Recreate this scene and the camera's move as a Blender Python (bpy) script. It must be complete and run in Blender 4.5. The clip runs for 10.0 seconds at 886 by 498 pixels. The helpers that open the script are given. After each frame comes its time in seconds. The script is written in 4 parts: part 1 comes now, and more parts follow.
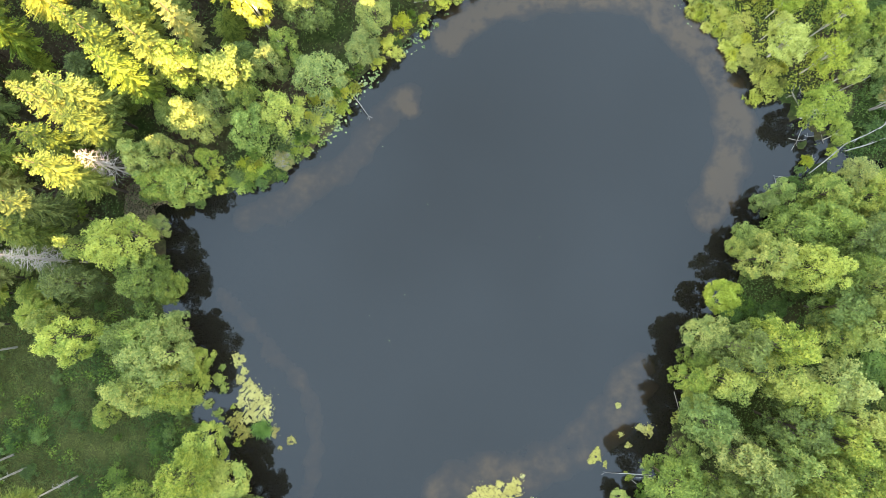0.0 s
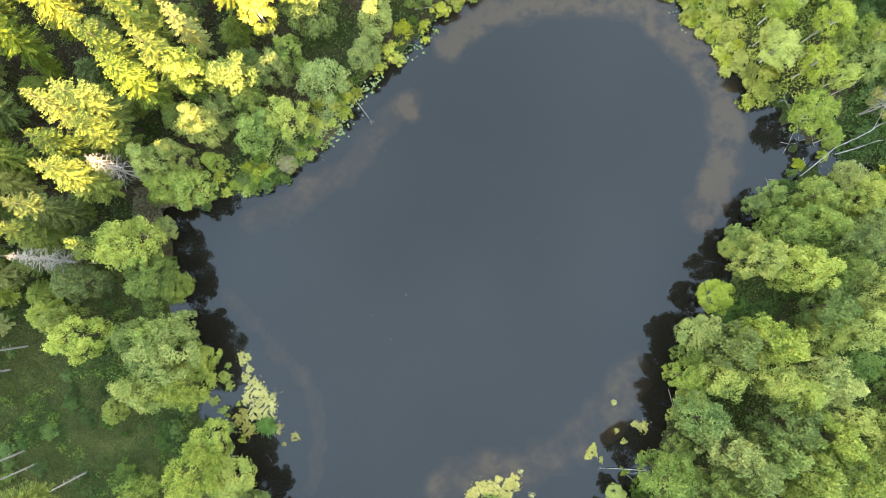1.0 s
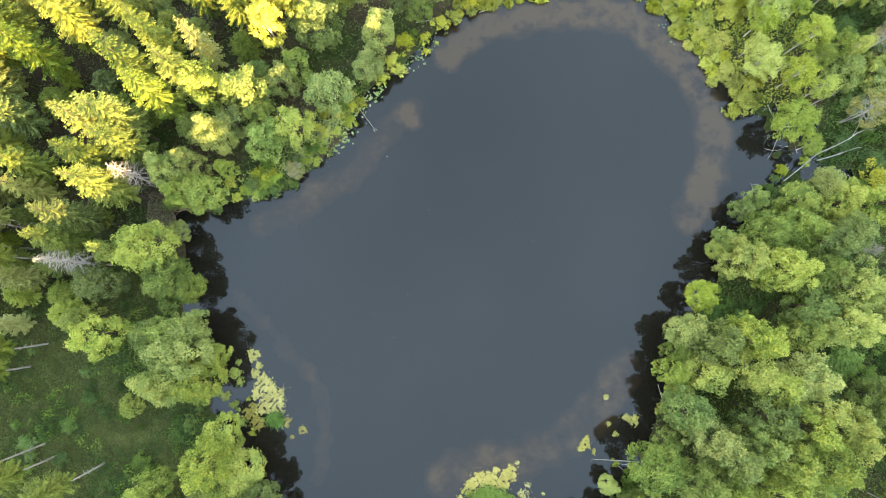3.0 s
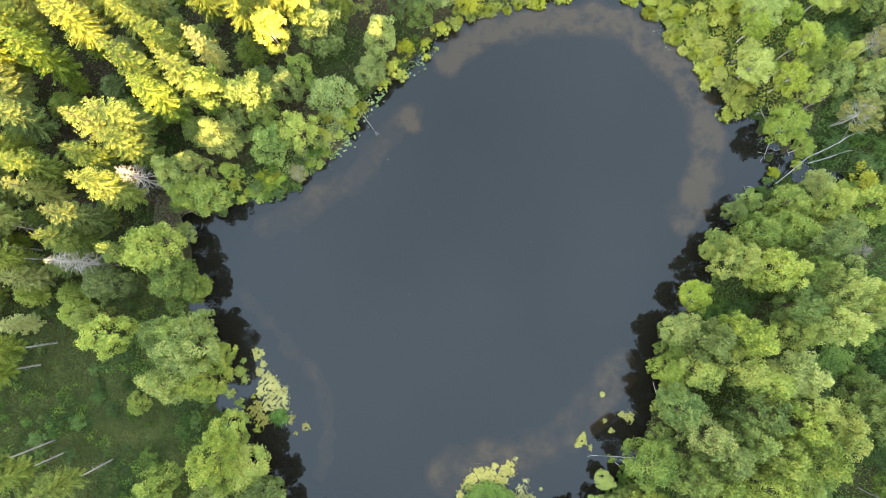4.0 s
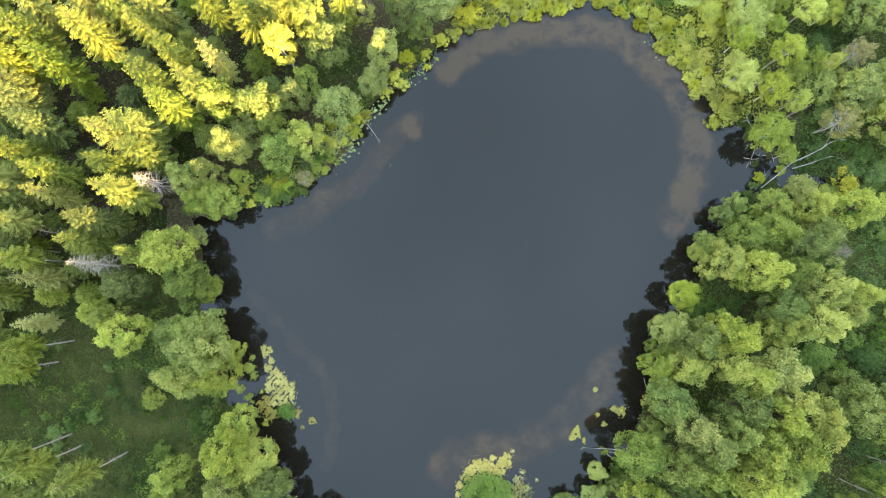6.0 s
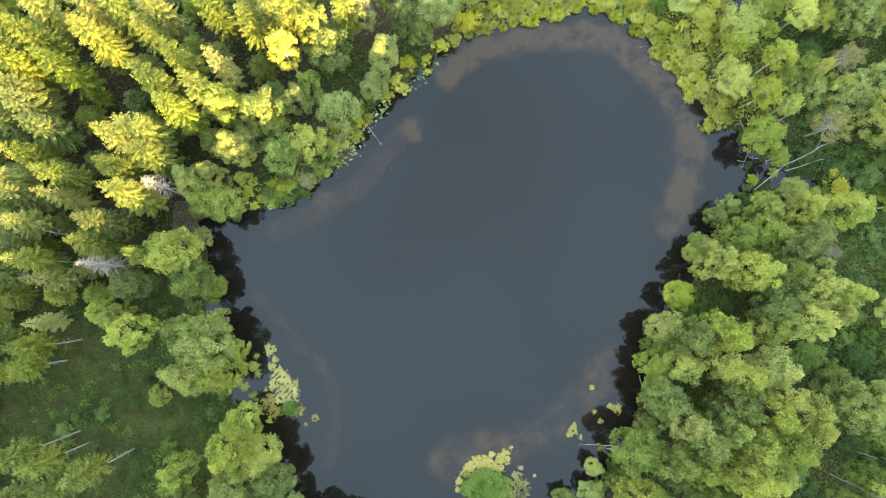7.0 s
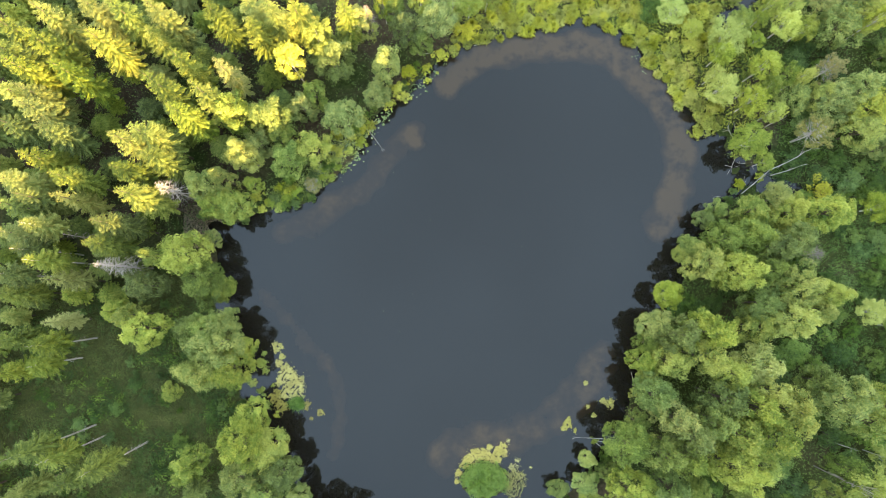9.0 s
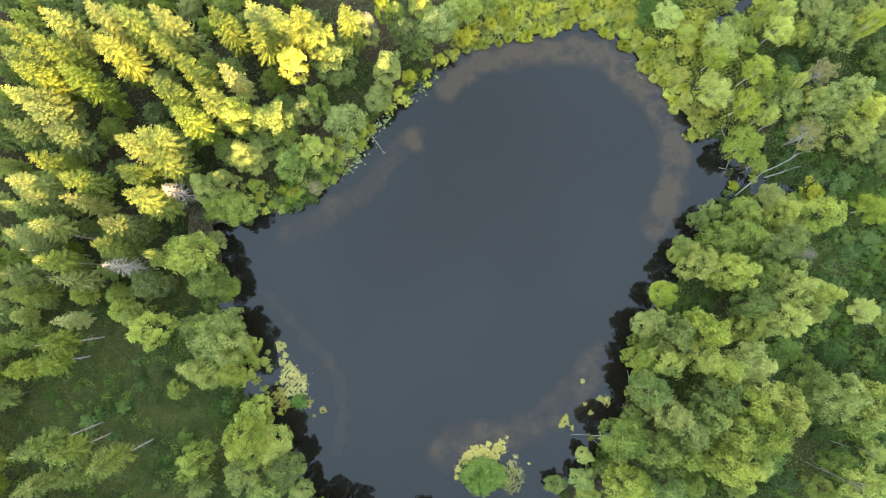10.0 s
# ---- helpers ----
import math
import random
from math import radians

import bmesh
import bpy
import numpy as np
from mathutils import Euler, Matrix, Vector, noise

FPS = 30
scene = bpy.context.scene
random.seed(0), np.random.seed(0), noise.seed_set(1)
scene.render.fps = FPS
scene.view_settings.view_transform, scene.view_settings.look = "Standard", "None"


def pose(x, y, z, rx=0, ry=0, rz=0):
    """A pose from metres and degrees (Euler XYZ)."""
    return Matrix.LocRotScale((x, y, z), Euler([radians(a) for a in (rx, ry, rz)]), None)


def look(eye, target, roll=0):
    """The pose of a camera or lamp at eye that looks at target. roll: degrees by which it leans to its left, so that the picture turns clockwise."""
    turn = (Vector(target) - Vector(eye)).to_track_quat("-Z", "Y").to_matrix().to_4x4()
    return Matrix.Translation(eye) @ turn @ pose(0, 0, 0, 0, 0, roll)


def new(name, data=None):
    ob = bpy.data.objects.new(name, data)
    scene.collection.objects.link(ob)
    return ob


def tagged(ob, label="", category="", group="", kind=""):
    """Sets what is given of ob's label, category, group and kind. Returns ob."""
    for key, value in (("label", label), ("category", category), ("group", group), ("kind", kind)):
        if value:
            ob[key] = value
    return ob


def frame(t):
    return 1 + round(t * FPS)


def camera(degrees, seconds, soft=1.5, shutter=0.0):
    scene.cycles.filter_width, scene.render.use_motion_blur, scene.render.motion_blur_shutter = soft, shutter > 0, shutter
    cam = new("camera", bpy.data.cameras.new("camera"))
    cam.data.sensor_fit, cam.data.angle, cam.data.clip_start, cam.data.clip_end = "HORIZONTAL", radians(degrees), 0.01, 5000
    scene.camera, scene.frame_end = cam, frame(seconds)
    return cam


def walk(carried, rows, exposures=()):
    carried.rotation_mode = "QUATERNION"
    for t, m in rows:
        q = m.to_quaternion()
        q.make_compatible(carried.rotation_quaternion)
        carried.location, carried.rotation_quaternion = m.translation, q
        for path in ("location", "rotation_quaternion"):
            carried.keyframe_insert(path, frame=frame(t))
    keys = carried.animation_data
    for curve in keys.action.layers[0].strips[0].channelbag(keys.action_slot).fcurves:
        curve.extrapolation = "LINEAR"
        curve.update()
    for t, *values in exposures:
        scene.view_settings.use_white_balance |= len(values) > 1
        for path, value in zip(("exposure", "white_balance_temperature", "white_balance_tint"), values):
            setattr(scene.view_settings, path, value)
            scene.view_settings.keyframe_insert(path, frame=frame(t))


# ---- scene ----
# A forest lake in the evening, seen from a drone that climbs straight up over it.
cam = camera(73, 10.0, soft=0.7)
PATH = [
    (0, pose(0.000, 0.000, 90.000, 4.000, 0, 0.000)),
    (1, pose(-0.021, 0.006, 92.285, 3.999, 0, -0.024)),
    (2, pose(-0.037, 0.010, 94.571, 3.999, 0, -0.047)),
    (3, pose(-0.049, 0.012, 96.859, 3.998, 0, -0.071)),
    (4, pose(-0.056, 0.012, 99.147, 3.998, 0, -0.094)),
    (5, pose(-0.060, 0.009, 101.437, 3.997, 0, -0.118)),
    (6, pose(-0.058, 0.004, 103.727, 3.997, 0, -0.141)),
    (7, pose(-0.053, -0.003, 106.017, 3.996, 0, -0.165)),
    (8, pose(-0.043, -0.012, 108.306, 3.996, 0, -0.188)),
    (9, pose(-0.028, -0.024, 110.594, 3.995, 0, -0.212)),
    (10, pose(-0.010, -0.037, 112.881, 3.995, 0, -0.236)),
]
walk(cam, PATH, exposures=[(0, 3.95), (10, 3.63)])

# ---- light: a low warm sun behind an added, unseen southern ridge, a bright thinly clouded sky ----
SUN_ELEVATION = radians(11)
TO_SUN = Vector((0.6, -0.8, 0)).normalized()
sun_data = bpy.data.lights.new("sun", "SUN")
sun_data.energy, sun_data.angle, sun_data.color = 5.0, radians(0.53), (1.0, 0.68, 0.33)
sun = new("sun", sun_data)
ray = Vector((TO_SUN.x * math.cos(SUN_ELEVATION), TO_SUN.y * math.cos(SUN_ELEVATION), math.sin(SUN_ELEVATION)))
sun.matrix_world = look(ray * 400, (0, 0, 0))

world = bpy.data.worlds.new("evening_sky")
scene.world = world
world.use_nodes = True
wt = world.node_tree
wt.nodes.clear()
sky = wt.nodes.new("ShaderNodeTexSky")
sky.sky_type, sky.sun_disc = "NISHITA", False
sky.sun_elevation, sky.sun_rotation = SUN_ELEVATION, math.atan2(TO_SUN.x, TO_SUN.y)
coord = wt.nodes.new("ShaderNodeTexCoord")
cloud = wt.nodes.new("ShaderNodeTexNoise")
cloud.inputs["Scale"].default_value, cloud.inputs["Detail"].default_value = 2.2, 4.0
cloud.inputs["Roughness"].default_value = 0.45
wt.links.new(coord.outputs["Generated"], cloud.inputs["Vector"])
cover = wt.nodes.new("ShaderNodeMapRange")
cover.inputs["From Min"].default_value, cover.inputs["From Max"].default_value = 0.3, 0.7
cover.inputs["To Min"].default_value, cover.inputs["To Max"].default_value = 0.62, 0.9
wt.links.new(cloud.outputs["Fac"], cover.inputs["Value"])
clear = wt.nodes.new("ShaderNodeVectorMath")
clear.operation = "SCALE"
clear.inputs["Scale"].default_value = 0.05
wt.links.new(sky.outputs["Color"], clear.inputs[0])
veil = wt.nodes.new("ShaderNodeMix")
veil.data_type = "RGBA"
up = wt.nodes.new("ShaderNodeSeparateXYZ")
wt.links.new(coord.outputs["Generated"], up.inputs[0])
haze = wt.nodes.new("ShaderNodeValToRGB")
haze.color_ramp.elements[0].position, haze.color_ramp.elements[0].color = 0.05, (0.62, 0.52, 0.38, 1)
haze.color_ramp.elements[1].position, haze.color_ramp.elements[1].color = 0.85, (0.334, 0.458, 0.596, 1)
wt.links.new(up.outputs["Z"], haze.inputs["Fac"])
wt.links.new(haze.outputs["Color"], veil.inputs["B"])
wt.links.new(cover.outputs["Result"], veil.inputs["Factor"])
wt.links.new(clear.outputs["Vector"], veil.inputs["A"])
back = wt.nodes.new("ShaderNodeBackground")
back.inputs["Strength"].default_value = 0.8
wt.links.new(veil.outputs["Result"], back.inputs["Color"])
world_out = wt.nodes.new("ShaderNodeOutputWorld")
wt.links.new(back.outputs["Background"], world_out.inputs["Surface"])


# ---- materials ----
def material(name):
    mat = bpy.data.materials.new(name)
    mat.use_nodes = True
    mat.node_tree.nodes.clear()
    return mat, mat.node_tree


def node(tree, kind, **sockets):
    n = tree.nodes.new(kind)
    for key, value in sockets.items():
        n.inputs[key.replace("_", " ")].default_value = value
    return n


def noise_at(tree, scale, detail=4.0, rough=0.6, space="Object"):
    tc = tree.nodes.new("ShaderNodeTexCoord")
    n = node(tree, "ShaderNodeTexNoise", Scale=scale, Detail=detail, Roughness=rough)
    tree.links.new(tc.outputs[space], n.inputs["Vector"])
    return n.outputs["Fac"]


def ramp(tree, fac, stops):
    r = tree.nodes.new("ShaderNodeValToRGB")
    while len(r.color_ramp.elements) < len(stops):
        r.color_ramp.elements.new(0.5)
    for e, (at, col) in zip(r.color_ramp.elements, stops):
        e.position, e.color = at, (*col, 1)
    tree.links.new(fac, r.inputs["Fac"])
    return r.outputs["Color"]


def blend(tree, fac, a, b, mode="MIX"):
    m = tree.nodes.new("ShaderNodeMix")
    m.data_type, m.blend_type = "RGBA", mode
    for sock, v in (("Factor", fac), ("A", a), ("B", b)):
        if isinstance(v, (int, float)):
            m.inputs[sock].default_value = v
        elif isinstance(v, tuple):
            m.inputs[sock].default_value = (*v, 1)
        else:
            tree.links.new(v, m.inputs[sock])
    return m.outputs["Result"]


def math_node(tree, op, a, b):
    m = tree.nodes.new("ShaderNodeMath")
    m.operation = op
    for i, v in enumerate((a, b)):
        if isinstance(v, (int, float)):
            m.inputs[i].default_value = v
        else:
            tree.links.new(v, m.inputs[i])
    return m.outputs[0]


def finish(tree, bsdf):
    out = tree.nodes.new("ShaderNodeOutputMaterial")
    tree.links.new(bsdf, out.inputs["Surface"])


def foliage(name, dark, mid, light, through_light=0.3, rough=0.55, single=0.42):
    """Leaves: three greens spread over single leaves, whole clumps and whole trees."""
    mat, tree = material(name)
    dark, mid, light = ((red, green, blue * 1.22) for red, green, blue in (dark, mid, light))
    geo = tree.nodes.new("ShaderNodeNewGeometry")
    info = tree.nodes.new("ShaderNodeObjectInfo")
    clump = noise_at(tree, 0.42, 2.5)
    a = math_node(tree, "MULTIPLY", geo.outputs["Random Per Island"], single)
    b = math_node(tree, "SUBTRACT", math_node(tree, "MULTIPLY", clump, 1.15), 0.30)
    c = math_node(tree, "MULTIPLY", info.outputs["Random"], 0.5)
    fac = math_node(tree, "ADD", math_node(tree, "ADD", a, b), math_node(tree, "SUBTRACT", c, 0.2))
    col = ramp(tree, fac, [(0.15, dark), (0.5, mid), (0.92, light)])
    tone = tree.nodes.new("ShaderNodeHueSaturation")
    tree.links.new(col, tone.inputs["Color"])
    for sock, times, low, high in (("Hue", 13.7, 0.492, 0.508), ("Saturation", 29.3, 0.87, 1.06), ("Value", 47.1, 0.98, 1.42)):
        part_of = math_node(tree, "FRACT", math_node(tree, "MULTIPLY", info.outputs["Random"], times), 0.0)
        span = node(tree, "ShaderNodeMapRange", To_Min=low, To_Max=high)
        tree.links.new(part_of, span.inputs["Value"])
        tree.links.new(span.outputs[0], tone.inputs[sock])
    col = tone.outputs["Color"]
    bsdf = node(tree, "ShaderNodeBsdfPrincipled", Roughness=rough)
    bsdf.inputs["Specular IOR Level"].default_value = 0.14
    tree.links.new(col, bsdf.inputs["Base Color"])
    tl = tree.nodes.new("ShaderNodeBsdfTranslucent")
    tree.links.new(blend(tree, 1.0, col, (1.0, 1.0, 0.45), "MULTIPLY"), tl.inputs["Color"])
    mix = node(tree, "ShaderNodeMixShader", Fac=through_light)
    tree.links.new(bsdf.outputs[0], mix.inputs[1])
    tree.links.new(tl.outputs[0], mix.inputs[2])
    finish(tree, mix.outputs[0])
    return mat


def rough_mat(name, stops, scale=3.0, rough=0.9, bump=0.3, space="Object"):
    mat, tree = material(name)
    fine = noise_at(tree, scale, 6.0, 0.65, space)
    broad = noise_at(tree, scale * 0.17, 3.0, 0.5, space)
    fac = math_node(tree, "ADD", math_node(tree, "MULTIPLY", fine, 0.55), math_node(tree, "MULTIPLY", broad, 0.45))
    bsdf = node(tree, "ShaderNodeBsdfPrincipled", Roughness=rough)
    bsdf.inputs["Specular IOR Level"].default_value = 0.15
    tree.links.new(ramp(tree, fac, stops), bsdf.inputs["Base Color"])
    bp = node(tree, "ShaderNodeBump", Strength=bump, Distance=0.05)
    tree.links.new(fine, bp.inputs["Height"])
    tree.links.new(bp.outputs[0], bsdf.inputs["Normal"])
    finish(tree, bsdf.outputs[0])
    return mat


LEAF_ALDER = foliage("alder_leaves", (0.055, 0.080, 0.013), (0.129, 0.170, 0.028), (0.280, 0.290, 0.050))
LEAF_BIRCH = foliage("birch_leaves", (0.092, 0.124, 0.013), (0.200, 0.238, 0.029), (0.325, 0.345, 0.058))
LEAF_WILLOW = foliage("willow_leaves", (0.140, 0.152, 0.011), (0.268, 0.276, 0.024), (0.410, 0.382, 0.048))
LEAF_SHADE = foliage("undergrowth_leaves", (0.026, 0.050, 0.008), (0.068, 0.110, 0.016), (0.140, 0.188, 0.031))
LEAF_PALE = foliage("sparse_leaves", (0.106, 0.108, 0.027), (0.185, 0.173, 0.042), (0.290, 0.243, 0.066))
NEEDLES = foliage("spruce_needles", (0.042, 0.061, 0.007), (0.094, 0.119, 0.013), (0.176, 0.186, 0.026), 0.15, 0.6)
NEEDLES_OLD = foliage("spruce_needles_pale", (0.062, 0.072, 0.011), (0.125, 0.135, 0.022), (0.200, 0.200, 0.040), 0.15, 0.6)
SEDGE = foliage("sedge_blades", (0.128, 0.138, 0.012), (0.250, 0.254, 0.026), (0.365, 0.350, 0.046))
REED = foliage("reed_leaves", (0.034, 0.072, 0.007), (0.092, 0.160, 0.015), (0.165, 0.238, 0.030))
GRASS = foliage("meadow_grass", (0.042, 0.048, 0.007), (0.080, 0.088, 0.012), (0.130, 0.131, 0.020), single=0.2)
STRAW = foliage("dry_sedge", (0.07, 0.050, 0.024), (0.12, 0.090, 0.044), (0.19, 0.145, 0.078))
PAD_YELLOW = foliage("lily_pads_yellow", (0.112, 0.094, 0.014), (0.190, 0.162, 0.027), (0.258, 0.222, 0.045), 0.1, 0.75)
PAD_GREEN = foliage("lily_pads_green", (0.060, 0.095, 0.018), (0.135, 0.175, 0.045), (0.240, 0.260, 0.100), 0.1, 0.55)
BARK = rough_mat("bark", [(0.25, (0.035, 0.026, 0.018)), (0.6, (0.090, 0.070, 0.050)), (0.9, (0.150, 0.125, 0.095))], 4.0)
BIRCH_BARK = rough_mat("birch_bark", [(0.3, (0.070, 0.060, 0.050)), (0.42, (0.32, 0.295, 0.25)), (0.8, (0.55, 0.52, 0.45))], 3.0)
DEAD_WOOD = rough_mat("dead_wood", [(0.25, (0.17, 0.15, 0.125)), (0.6, (0.33, 0.30, 0.26)), (0.9, (0.48, 0.44, 0.385))], 5.0)
DEAD_SPRUCE = rough_mat("dead_spruce_wood", [(0.25, (0.16, 0.14, 0.115)), (0.6, (0.30, 0.265, 0.225)), (0.9, (0.42, 0.375, 0.32))], 5.0)
DEAD_TWIGS = rough_mat("dead_twigs", [(0.25, (0.10, 0.075, 0.06)), (0.6, (0.22, 0.18, 0.15)), (0.9, (0.34, 0.30, 0.26))], 5.0)


def ground_material():
    mat, tree = material("forest_floor")
    fine = noise_at(tree, 1.6, 8.0, 0.7)
    broad = noise_at(tree, 0.09, 4.0, 0.55)
    litter = ramp(tree, fine, [(0.28, (0.022, 0.016, 0.009)), (0.5, (0.044, 0.033, 0.019)), (0.75, (0.085, 0.066, 0.040))])
    moss = ramp(tree, fine, [(0.28, (0.010, 0.016, 0.004)), (0.5, (0.026, 0.037, 0.009)), (0.75, (0.060, 0.072, 0.018))])
    grassy = tree.nodes.new("ShaderNodeAttribute")
    grassy.attribute_name = "grassy"
    where = node(tree, "ShaderNodeMapRange", From_Min=0.42, From_Max=0.62)
    tree.links.new(math_node(tree, "ADD", broad, math_node(tree, "MULTIPLY", grassy.outputs["Fac"], 0.15)), where.inputs["Value"])
    bsdf = node(tree, "ShaderNodeBsdfPrincipled", Roughness=0.95)
    bsdf.inputs["Specular IOR Level"].default_value = 0.08
    turf = ramp(tree, fine, [(0.28, (0.026, 0.028, 0.007)), (0.5, (0.050, 0.050, 0.013)), (0.75, (0.080, 0.074, 0.022))])
    sward = node(tree, "ShaderNodeMapRange", From_Min=0.5, From_Max=1.0, To_Max=0.6)
    tree.links.new(grassy.outputs["Fac"], sward.inputs["Value"])
    soil = blend(tree, where.outputs[0], litter, moss)
    tree.links.new(blend(tree, sward.outputs[0], soil, turf), bsdf.inputs["Base Color"])
    bp = node(tree, "ShaderNodeBump", Strength=0.6, Distance=0.15)
    tree.links.new(fine, bp.inputs["Height"])
    tree.links.new(bp.outputs[0], bsdf.inputs["Normal"])
    finish(tree, bsdf.outputs[0])
    return mat


def water_material():
    """Still peat-brown water; where the bed is shallow, pale silt and weed show through."""
    mat, tree = material("lake_water")
    att = tree.nodes.new("ShaderNodeAttribute")
    att.attribute_name = "silt"
    cloudy = noise_at(tree, 0.20, 7.0, 0.66)
    streak = noise_at(tree, 0.9, 5.0, 0.6)
    patch = math_node(tree, "ADD", math_node(tree, "MULTIPLY", cloudy, 2.0), math_node(tree, "MULTIPLY", streak, 0.7))
    amount = math_node(tree, "MULTIPLY", att.outputs["Fac"], math_node(tree, "SUBTRACT", patch, 0.74))
    depth = node(tree, "ShaderNodeMapRange", From_Min=0.10, From_Max=0.75)
    tree.links.new(amount, depth.inputs["Value"])
    col = ramp(tree, depth.outputs[0], [(0.0, (0.0074, 0.0064, 0.0046)), (0.5, (0.0150, 0.0102, 0.0058)), (1.0, (0.034, 0.0212, 0.0092))])
    bsdf = node(tree, "ShaderNodeBsdfPrincipled", Roughness=0.03, IOR=1.33)
    tree.links.new(col, bsdf.inputs["Base Color"])
    ripple = noise_at(tree, 1.5, 2.0, 0.5)
    bp = node(tree, "ShaderNodeBump", Strength=0.03, Distance=0.02)
    tree.links.new(ripple, bp.inputs["Height"])
    tree.links.new(bp.outputs[0], bsdf.inputs["Normal"])
    finish(tree, bsdf.outputs[0])
    return mat


GROUND = ground_material()
WATER = water_material()

# ---- the lie of the land ----
SHORE_WEST_SOUTH = [
    (-44.3, 13.5), (-42.3, 8.9), (-41.6, 1.7), (-42.1, -3.5), (-38.9, -7.0), (-37.3, -11.7), (-36.9, -18.6),
    (-34.4, -24.2), (-30.5, -29.5), (-26.8, -34.1), (-24.3, -37.7), (-19.3, -38.6), (-13.0, -40.0), (-6.8, -41.2),
    (1.5, -42.4), (8.7, -41.1), (15.3, -40.2), (21.9, -36.8), (25.3, -33.1), (29.2, -30.3), (31.9, -25.3),
    (34.2, -19.2), (35.9, -14.1), (38.6, -9.0), (40.5, -4.7), (43.8, 0.3)]
SHORE_EAST_NORTH = [
    (45.8, 5.6), (49.7, 11.5), (51.4, 16.1), (54.5, 19.0), (53.0, 24.4), (51.6, 28.9), (48.1, 33.2), (44.5, 35.4),
    (42.2, 39.4), (39.6, 43.4), (35.8, 47.1), (30.7, 51.1), (23.9, 51.6), (16.7, 49.4), (9.4, 48.3), (4.1, 46.1),
    (-1.6, 42.7), (-5.2, 38.5), (-9.0, 35.0), (-12.9, 32.6), (-15.2, 27.7), (-17.4, 23.2), (-21.9, 19.7),
    (-25.3, 16.9), (-30.4, 15.4), (-35.2, 14.1), (-38.9, 12.6)]
CHANNEL = [
    (51.5, 20.1), (55.6, 20.5), (60.4, 19.8), (66.3, 18.7)]
CREEK = [
    (49.6, 49.3), (52.9, 51.2), (56.9, 53.7), (59.2, 55.7), (62.6, 58.5)]
SHALLOW_NORTH = [
    (0.8, 39.1), (5.7, 43.2), (11.8, 45.1), (19.4, 46.0), (28.2, 46.0), (33.0, 43.7), (37.3, 40.0), (41.5, 35.0),
    (44.0, 28.9), (44.5, 22.9), (42.4, 16.4), (40.3, 12.1)]
SHALLOW_WEST = [
    (-5.2, 29.7), (-8.4, 27.7), (-14.3, 19.3), (-19.7, 16.6), (-24.0, 12.9), (-29.3, 11.3)]
SHALLOW_SOUTH = [
    (28.5, -12.8), (24.7, -18.5), (18.9, -23.4), (12.0, -26.5), (4.7, -27.2), (-0.0, -29.7)]
SHALLOW_CORNER = [
    (-25.8, -8.9), (-20.5, -14.1), (-18.7, -21.4), (-19.5, -29.6)]


ISLET = (7.3, -33.9)


def rounded(points, closed, steps=4):
    """A smooth curve through the points of the plan."""
    pts = np.array(points, float)
    n = len(pts)
    made = []
    for i in range(n if closed else n - 1):
        p = [pts[(i + k) % n] if closed else pts[min(max(i + k, 0), n - 1)] for k in (-1, 0, 1, 2)]
        for s in range(steps):
            u = s / steps
            made.append(0.5 * (2 * p[1] + (p[2] - p[0]) * u + (2 * p[0] - 5 * p[1] + 4 * p[2] - p[3]) * u ** 2
                               + (3 * p[1] - p[0] - 3 * p[2] + p[3]) * u ** 3))
    if not closed:
        made.append(pts[-1])
    return np.array(made)


def line_distance(x, y, line, closed):
    best = np.full(x.shape, 1e9)
    ends = np.roll(line, -1, 0) if closed else line[1:]
    for a, b in zip(line, ends):
        d = b - a
        u = np.clip(((x - a[0]) * d[0] + (y - a[1]) * d[1]) / max(d @ d, 1e-9), 0, 1)
        best = np.minimum(best, np.hypot(x - a[0] - u * d[0], y - a[1] - u * d[1]))
    return best


SHORE = rounded(SHORE_WEST_SOUTH + SHORE_EAST_NORTH, True)
CHANNEL_LINE, CREEK_LINE = rounded(CHANNEL, False), rounded(CREEK, False)


def land(x, y):
    """How far a place lies from the water's edge: above 0 on land, below 0 in the water."""
    x, y = np.asarray(x, float), np.asarray(y, float)
    inside = np.zeros(x.shape, bool)
    for a, b in zip(SHORE, np.roll(SHORE, -1, 0)):
        crosses = (a[1] > y) != (b[1] > y)
        inside ^= crosses & (x < (b[0] - a[0]) * (y - a[1]) / ((b[1] - a[1]) or 1e-9) + a[0])
    d = line_distance(x, y, SHORE, True)
    d = np.where(inside, -d, d)
    wob = 0.5 * np.sin(x * 1.1 + 1.7 * np.sin(y * 0.6)) * np.sin(y * 1.3 + np.sin(x * 0.8)) + 0.25 * np.sin(2.9 * x + y) * np.sin(3.1 * y - x)
    d = d + 0.8 * wob
    d = np.minimum(d, line_distance(x, y, CHANNEL_LINE, False) - 0.8 + 0.5 * wob)
    d = np.minimum(d, line_distance(x, y, CREEK_LINE, False) - 1.1 + 0.4 * wob)
    islet = 3.0 * (1 - np.hypot((x - ISLET[0]) / 4.4, (y - ISLET[1]) / 3.3)) + 0.5 * wob
    return np.maximum(d, islet)


def smooth(v, a, b):
    u = np.clip((v - a) / (b - a), 0, 1)
    return u * u * (3 - 2 * u)


